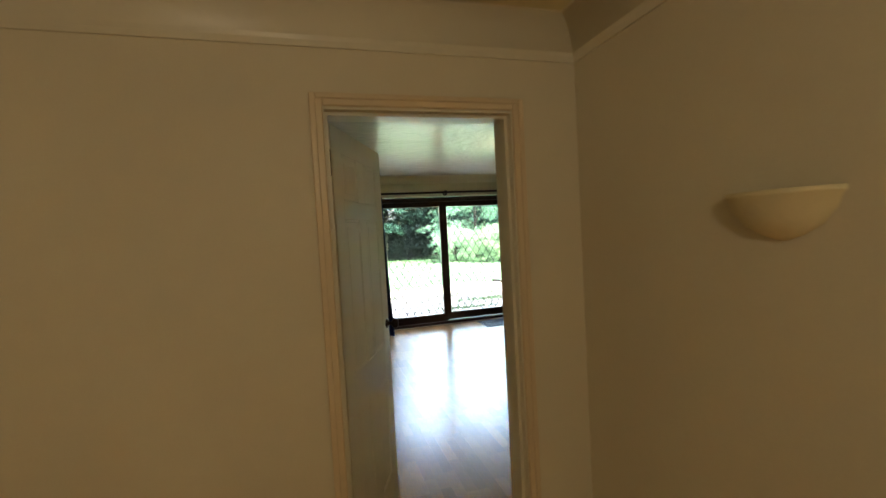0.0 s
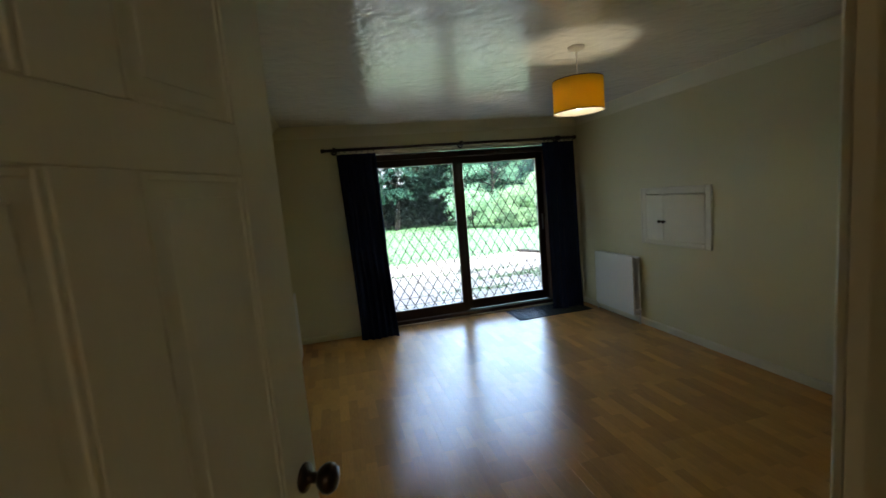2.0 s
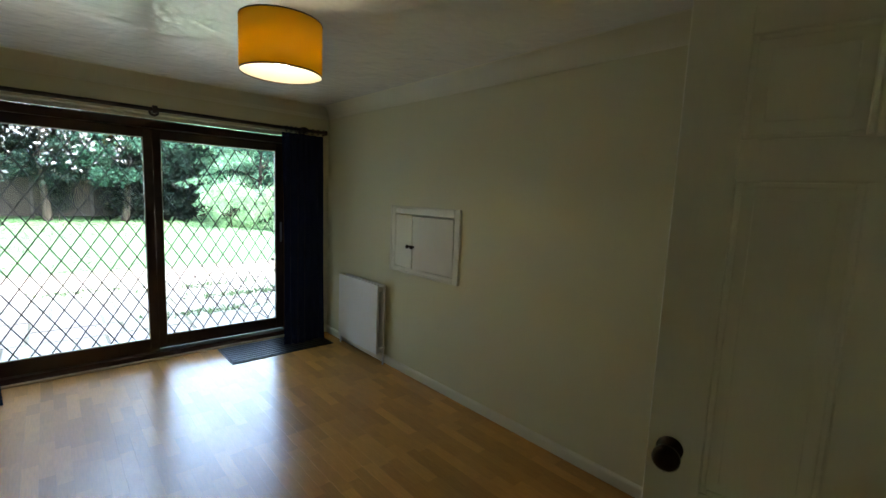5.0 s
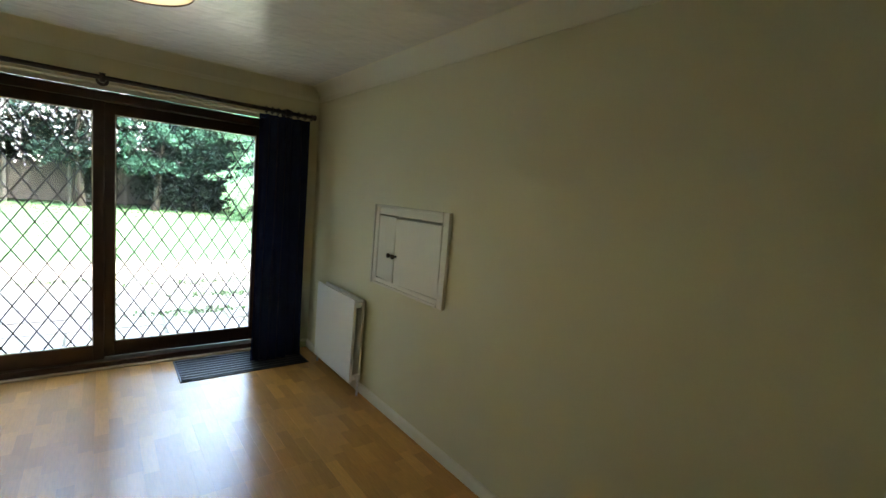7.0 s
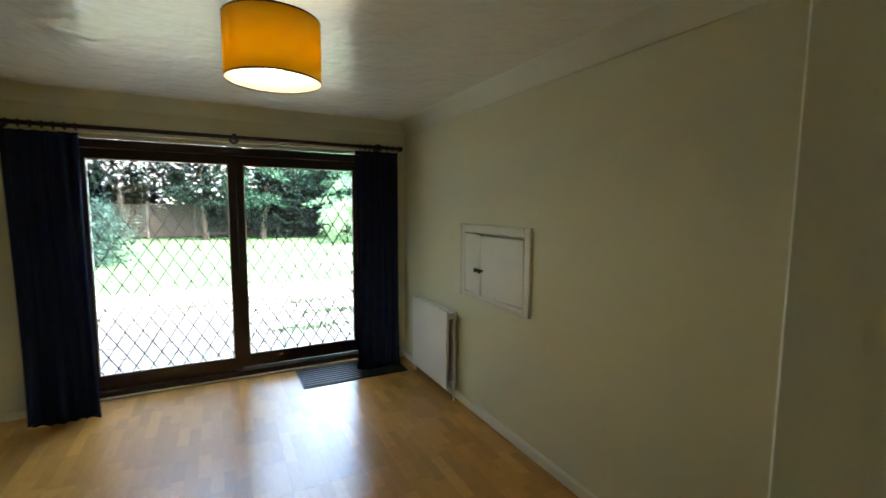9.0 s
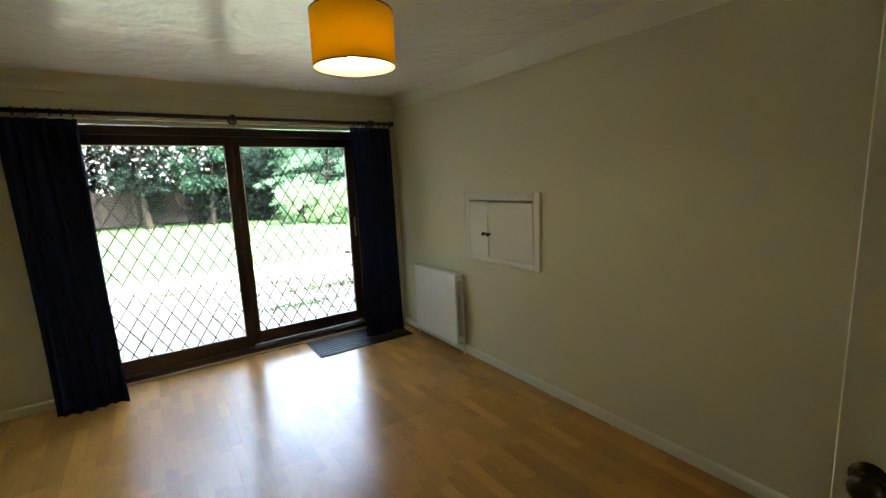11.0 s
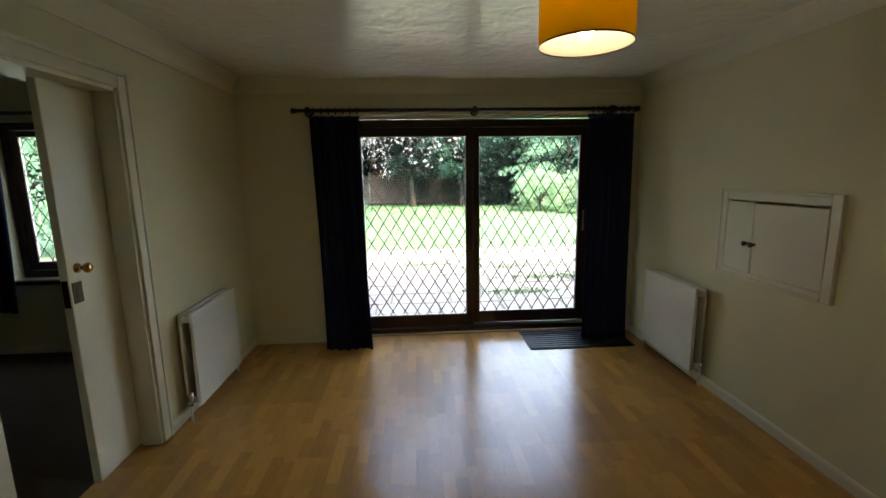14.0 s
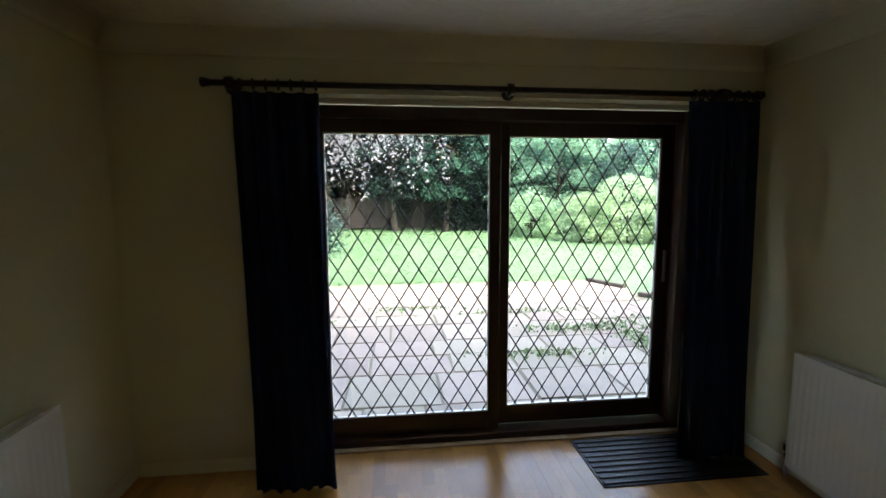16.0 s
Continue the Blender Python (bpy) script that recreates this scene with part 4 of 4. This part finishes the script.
for x, y, rx, cz, mat in ((-15, 37, 5, 7, LEAF_DEEP_SHADE), (-6, 38, 5, 7.5, LEAF_DEEP_SHADE), (3, 38, 5, 8, LEAF_DEEP_SHADE), (12, 37, 5, 3.4, LEAF_DEEP_SHADE), (-20, 30, 4.5, 6.5, LEAF_DEEP_SHADE)):
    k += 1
    tree("tree", x, y, 14, (rx, rx * 0.8, cz - 0.4), cz, mat, "tall tree in the wood beyond, leaves coloured shade-dark", 100 + k, 320, 60, 0.9, 0.6, "trees of the far wood", shell=0.1)

for x, y, rx, cz, mat in ((-8.5, 22.5, 2.6, 4.2, LEAF_DEEP_SHADE), (-5.4, 25.2, 2.3, 4.4, LEAF_DEEP_SHADE), (-1.2, 26.0, 2.2, 5.2, LEAF_DEEP_SHADE)):
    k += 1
    tree("tree", x, y, 8, (rx, rx * 0.8, cz - 2.5), cz, mat, "tree hanging over the garden fence, leaves coloured shade-dark", 100 + k, 120, 120, 0.36, 0.17, "trees hanging over the fence", shell=0.3)
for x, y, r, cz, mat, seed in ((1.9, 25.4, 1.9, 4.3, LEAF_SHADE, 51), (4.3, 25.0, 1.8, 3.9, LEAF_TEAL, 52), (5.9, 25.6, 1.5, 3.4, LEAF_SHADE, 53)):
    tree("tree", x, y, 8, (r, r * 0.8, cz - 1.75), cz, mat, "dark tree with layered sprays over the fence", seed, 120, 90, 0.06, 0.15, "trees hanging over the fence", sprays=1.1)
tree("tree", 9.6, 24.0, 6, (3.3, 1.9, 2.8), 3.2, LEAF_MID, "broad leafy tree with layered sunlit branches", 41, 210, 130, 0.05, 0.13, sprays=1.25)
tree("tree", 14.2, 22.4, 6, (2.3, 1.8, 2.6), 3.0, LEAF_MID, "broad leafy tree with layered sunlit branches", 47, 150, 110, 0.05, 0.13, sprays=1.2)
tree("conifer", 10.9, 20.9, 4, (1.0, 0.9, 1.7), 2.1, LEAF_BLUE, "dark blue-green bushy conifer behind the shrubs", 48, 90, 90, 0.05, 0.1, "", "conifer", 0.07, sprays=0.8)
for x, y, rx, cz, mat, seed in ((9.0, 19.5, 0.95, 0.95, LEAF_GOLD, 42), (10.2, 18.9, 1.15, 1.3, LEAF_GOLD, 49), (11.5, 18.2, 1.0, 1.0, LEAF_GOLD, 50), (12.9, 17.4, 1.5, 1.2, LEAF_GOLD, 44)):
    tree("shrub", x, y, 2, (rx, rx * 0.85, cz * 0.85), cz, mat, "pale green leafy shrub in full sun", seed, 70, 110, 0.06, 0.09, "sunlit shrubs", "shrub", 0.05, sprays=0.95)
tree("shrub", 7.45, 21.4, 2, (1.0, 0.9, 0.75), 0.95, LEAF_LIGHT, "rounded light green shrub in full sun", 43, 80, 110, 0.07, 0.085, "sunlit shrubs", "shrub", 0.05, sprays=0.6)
tree("shrub", -0.7, 16.8, 2, (1.0, 0.9, 0.85), 0.8, LEAF_BLUE, "low blue-green shrub at the lawn's edge", 45, 100, 60, 0.18, 0.1, "", "shrub", 0.05)
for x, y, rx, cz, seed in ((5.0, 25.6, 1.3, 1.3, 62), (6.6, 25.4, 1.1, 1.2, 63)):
    tree("shrub", x, y, 2, (rx, rx * 0.7, cz * 0.95), cz, LEAF_DEEP_SHADE, "shrub against the fence, leaves coloured shade-dark", seed, 90, 50, 0.25, 0.15, "dark shrubs along the fence", "shrub", 0.05)
tree("shrub", -6.3, 12.6, 3, (2.4, 1.5, 2.2), 2.4, LEAF_MID, "leafy green shrub outside the side window", 46, 150, 60, 0.22, 0.12, "", "shrub", 0.06)


def hedge():
    # added backing that closes the sky gaps between the trees
    h = thing("hedge", pose(0, 33.0, GZ), "dense evergreen hedge added as shade-dark backing behind the fence", "hedge")
    r = np.random.default_rng(77)
    n = 110000
    x = r.uniform(-24, 16, n)
    # its top rises on the left, out of view, to block sky light
    top = 5.0 + 8.3 / (1 + np.exp((x - 2.5) * 1.2)) + 0.9 * np.sin(x * 0.7) + 0.6 * np.sin(x * 1.9 + 1)
    pts = np.stack([x, r.normal(0, 0.6, n) + 0.4 * np.sin(x * 1.3), top * r.random(n) ** 0.9], 1)
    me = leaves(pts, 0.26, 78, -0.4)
    me.materials.append(LEAF_DEEP_SHADE)
    c = new("foliage", me)
    c.parent = h
    bm = B()
    for k in range(13):
        tube(bm, (-23 + 3 * k, 0.3 * math.sin(k), -0.04), (-23 + 3 * k + 0.2, 0.2, 5.5), 0.12, 0.04, 7, False)
    part("stems", bm, BARK, h)


hedge()


def hanging_tree():
    t = thing("tree", pose(-3.4, 16.0, GZ - 0.04), "tree with pale silvery hanging leaf sprays over the lawn", "tree")
    bm = limbs(B(), (0, 0, 0), 4.6, 0.2, 7, 3, 1.0)
    rng = random.Random(5)
    pts = []
    for k in range(15):
        a = rng.uniform(-0.55, 0.5)
        tip = Vector((math.cos(a) * rng.uniform(3.0, 5.9), math.sin(a) * 3.0, rng.uniform(3.6, 5.0)))
        start = Vector((0, 0, rng.uniform(3.2, 4.6)))
        mid = (start + tip) / 2 + Vector((0, 0, 0.5))
        tube(bm, start, mid, 0.04, 0.024, 6, False)
        tube(bm, mid, tip, 0.024, 0.01, 6, False)
        for s in range(7):
            p = mid.lerp(tip, 0.25 + 0.15 * s) + Vector((rng.uniform(-0.25, 0.25), rng.uniform(-0.25, 0.25), 0))
            drop, lean = rng.uniform(0.6, 2.0), rng.uniform(0.35, 0.95)
            end = Vector((p.x + lean * drop * 0.8, p.y, p.z - drop))
            bow = p.lerp(end, 0.5) + Vector((0.16 * drop, 0, 0.14 * drop))
            tube(bm, p, bow, 0.007, 0.005, 4, False)
            tube(bm, bow, end, 0.005, 0.003, 4, False)
            for i in range(int(drop * 34)):
                u = rng.random()
                q = p.lerp(bow, 2 * u) if u < 0.5 else bow.lerp(end, 2 * u - 1)
                pts.append((q.x + rng.gauss(0, 0.07), q.y + rng.gauss(0, 0.07), max(q.z + rng.gauss(-0.04, 0.06), 1.5)))
    part("trunk", bm, BARK, t)
    me = leaves(pts, 0.095, 8, 0.5)
    me.materials.append(LEAF_PALE)
    c = new("crown", me)
    c.parent = t
    tagged(c, "pale silvery hanging leaves")
    # an unseen upper crown, added to hold back sky light from the left
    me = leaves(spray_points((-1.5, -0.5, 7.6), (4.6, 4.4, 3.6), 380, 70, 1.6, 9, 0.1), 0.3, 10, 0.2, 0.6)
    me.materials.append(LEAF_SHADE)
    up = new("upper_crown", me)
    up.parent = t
    tagged(up, "dense dark upper leaves, unseen, added to block sky light")


hanging_tree()


def fence():
    f = thing("fence", pose(-12, 27.0, GZ), "weathered grey-brown board fence, darkened for tree shade, with concrete posts", "fence")
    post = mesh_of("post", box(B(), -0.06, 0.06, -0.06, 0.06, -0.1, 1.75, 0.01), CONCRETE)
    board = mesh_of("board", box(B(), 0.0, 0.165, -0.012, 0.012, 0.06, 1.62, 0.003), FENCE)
    slat = mesh_of("slat", box(B(), 0.0, 1.8, -0.02, 0.0, 0.0, 0.12, 0.004), SHADED_SLAT)
    for k in range(13):
        o = new("post", post)
        o.parent = f
        o.location = (k * 1.92, 0, 0)
        if k == 12:
            continue
        if k == 5:
            for j in range(11):
                o = new("slat", slat)
                o.parent = f
                o.matrix_basis = pose(k * 1.92 + 0.06, -0.02, 0.06 + j * 0.14, 14, 0, 0)
            continue
        for j in range(11):
            o = new("board", board)
            o.parent = f
            o.location = (k * 1.92 + 0.07 + j * 0.163, 0.012 * (j % 2), 0)


fence()


def pale_topped_shrub():
    t = thing("pale_topped_shrub", pose(2.25, 25.7, GZ - 0.04), "dark shrub with two pale clusters near its top", "shrub")
    part("stem", limbs(B(), (0, 0, 0), 1.3, 0.03, 31, 5, 0.5), BARK, t)
    me = leaves(crown_points((0, 0, 1.05), (0.3, 0.3, 0.7), 30, 40, 0.14, 32), 0.1, 32)
    me.materials.append(LEAF_DEEP_SHADE)
    c = new("crown", me)
    c.parent = t
    # two flat clusters of pale leaf quads for an unidentified pale patch
    me = leaves(np.concatenate([crown_points((-0.1, -0.3, 1.86), (0.24, 0.12, 0.07), 16, 16, 0.05, 33), crown_points((0.26, -0.3, 1.74), (0.2, 0.1, 0.05), 9, 14, 0.04, 34)]), 0.075, 33)
    me.materials.append(PALE_CLUSTER)
    c = new("blossom", me)
    c.parent = t
    tagged(c, "pale pinkish white leaf clusters")


pale_topped_shrub()


def sleeper(x, y, turn, length):
    s = thing("garden_sleeper", pose(x, y, GZ, 0, 0, turn), "weathered grey timber edging on the terrace", "timber edging", "timber edging pieces")
    part("timber", box(B(), -length / 2, length / 2, -0.06, 0.06, 0, 0.07, 0.012, 2), TIMBER, s)


sleeper(5.68, 11.6, -66, 0.8)
sleeper(5.98, 10.45, -48, 0.6)

# grass: short blades over the lawn, one uncountable sheet
rng = np.random.default_rng(3)
n = 60000
gy = 12.15 + (27 - 12.15) * rng.random(n) ** 1.5
gx = -7 + 22 * rng.random(n)
gy = np.where(gx > 5.95, 10.15 + (gy - 12.15) * 1.13, gy)
gp = np.stack([gx, gy, np.full(n, GZ - 0.04)], 1)
hh = rng.uniform(0.012, 0.028, n) * (0.7 + gy / 22)
an = rng.uniform(0, math.pi, n)
wv = np.stack([np.cos(an), np.sin(an), np.zeros(n)], 1) * (0.012 * gy / 12)[:, None]
tip = gp + np.stack([rng.normal(0, 0.09, n), rng.normal(0, 0.09, n), hh], 1)
me = bpy.data.meshes.new("grass")
me.from_pydata(np.stack([gp - wv, gp + wv, tip], 1).reshape(-1, 3).tolist(), [], np.arange(3 * n).reshape(-1, 3).tolist())
me.materials.append(GRASS)
tagged(new("grass", me), "short bright green lawn grass", "grass", kind="stuff")

# weeds in the terrace joints
pts = []
rng2 = random.Random(9)
for cx, cy, sx, sy, n in ((4.2, 9.1, 0.5, 0.08, 420), (4.6, 8.6, 0.1, 0.35, 420), (3.3, 8.3, 0.35, 0.06, 200), (5.6, 9.4, 0.4, 0.08, 200), (2.2, 10.2, 0.3, 0.06, 120), (0.6, 9.7, 0.25, 0.06, 120), (3.6, 9.9, 0.5, 0.06, 160)):
    for _ in range(n):
        pts.append((cx + rng2.gauss(0, sx), cy + rng2.gauss(0, sy), GZ + abs(rng2.gauss(0, 0.012))))
me = leaves(pts, 0.045, 12, -1.2)
me.materials.append(WEED)
tagged(new("weeds", me), "green weeds growing in the terrace joints", "weeds", kind="stuff")


# ---- terrace slabs ----
def slab_mesh(w, d, seed):
    r = random.Random(seed)
    bm = B()
    box(bm, 0, w, 0, d, -0.035, 0, 0.006)
    for v in bm.verts:
        v.co += Vector((r.uniform(-0.004, 0.004), r.uniform(-0.004, 0.004), r.uniform(-0.002, 0.002)))
    return mesh_of("slab", bm, SLAB)


SIZES = (0.44, 0.59, 0.74)
slab_meshes = {(s, d, v): slab_mesh(s, d, v) for s in SIZES for d in (0.43, 0.58) for v in range(2)}
rs = random.Random(21)
y = 6.93
row = 0
while y < 11.75:
    d = (0.43, 0.58, 0.43)[row % 3]
    x = -3.6 - rs.uniform(0, 0.5)
    while x < 9.0:
        w = rs.choice(SIZES)
        if y > 9.7 and x + w > 5.95:
            break
        ob = new("slab", slab_meshes[(w, d, rs.randint(0, 1))])
        ob.parent = patio
        ob.matrix_basis = pose(x, y, GZ + rs.uniform(-0.004, 0.004), rs.uniform(-0.4, 0.4), rs.uniform(-0.4, 0.4), rs.uniform(-0.5, 0.5))
        x += w + 0.022
    y += d + 0.022
    row += 1


# ---- floor boards ----
def board_mesh(length, seed):
    """A board of three rows of narrow oak strips."""
    r = random.Random(seed)
    bm = B()
    wid = 0.0647
    for row in range(3):
        x0 = row * 0.0647
        y = 0.0
        cut = r.uniform(0.12, 0.4)
        while y < length - 0.001:
            y1 = min(y + cut, length)
            if length - y1 < 0.06:
                y1 = length
            e, h = 0.00025, 0.0003
            v = [bm.verts.new(p) for p in ((x0, y, -0.008), (x0 + wid, y, -0.008), (x0 + wid, y1, -0.008), (x0, y1, -0.008),
                                           (x0, y, -h), (x0 + wid, y, -h), (x0 + wid, y1, -h), (x0, y1, -h),
                                           (x0 + e, y + e, 0), (x0 + wid - e, y + e, 0), (x0 + wid - e, y1 - e, 0), (x0 + e, y1 - e, 0))]
            for a in (0, 4):
                for q in range(4):
                    bm.faces.new((v[a + q], v[a + (q + 1) % 4], v[a + 4 + (q + 1) % 4], v[a + 4 + q]))
            bm.faces.new(v[8:12])
            y = y1
            cut = r.uniform(0.22, 0.42)
    return mesh_of("board", bm, OAK)


board_meshes = [board_mesh(1.2, s) for s in range(7)]
half_meshes = [board_mesh(0.6, 20 + s) for s in range(3)]
rb = random.Random(4)
for i in range(24):
    x = XL - 0.16 + i * 0.1942
    if x > XR - 0.005:
        break
    y = YW + 0.11
    first = rb.choice((0.6, 1.2))
    while y > -2.2:
        me = rb.choice(board_meshes if first == 1.2 else half_meshes)
        y -= first + 0.0002
        if not (x > HX1 and y < 0.9):
            ob = new("board", me)
            ob.parent = floor
            ob.location = (x, y, 0)
        first = 1.2
for i in range(1, 11):
    y = HY1 + 0.02
    first = rb.choice((0.6, 1.2))
    while y > -2.2:
        me = rb.choice(board_meshes if first == 1.2 else half_meshes)
        y -= first + 0.0002
        ob = new("board", me)
        ob.parent = floor
        ob.location = (XL - 0.16 - i * 0.1942, y, 0)
        first = 1.2

# the plan is drawn in units of U metres
for ob in list(scene.objects):
    if ob.parent is None and ob.type in {"MESH", "EMPTY", "LIGHT"} and ob.name != "sun":
        ob.matrix_basis = Matrix.Scale(U, 4) @ ob.matrix_basis
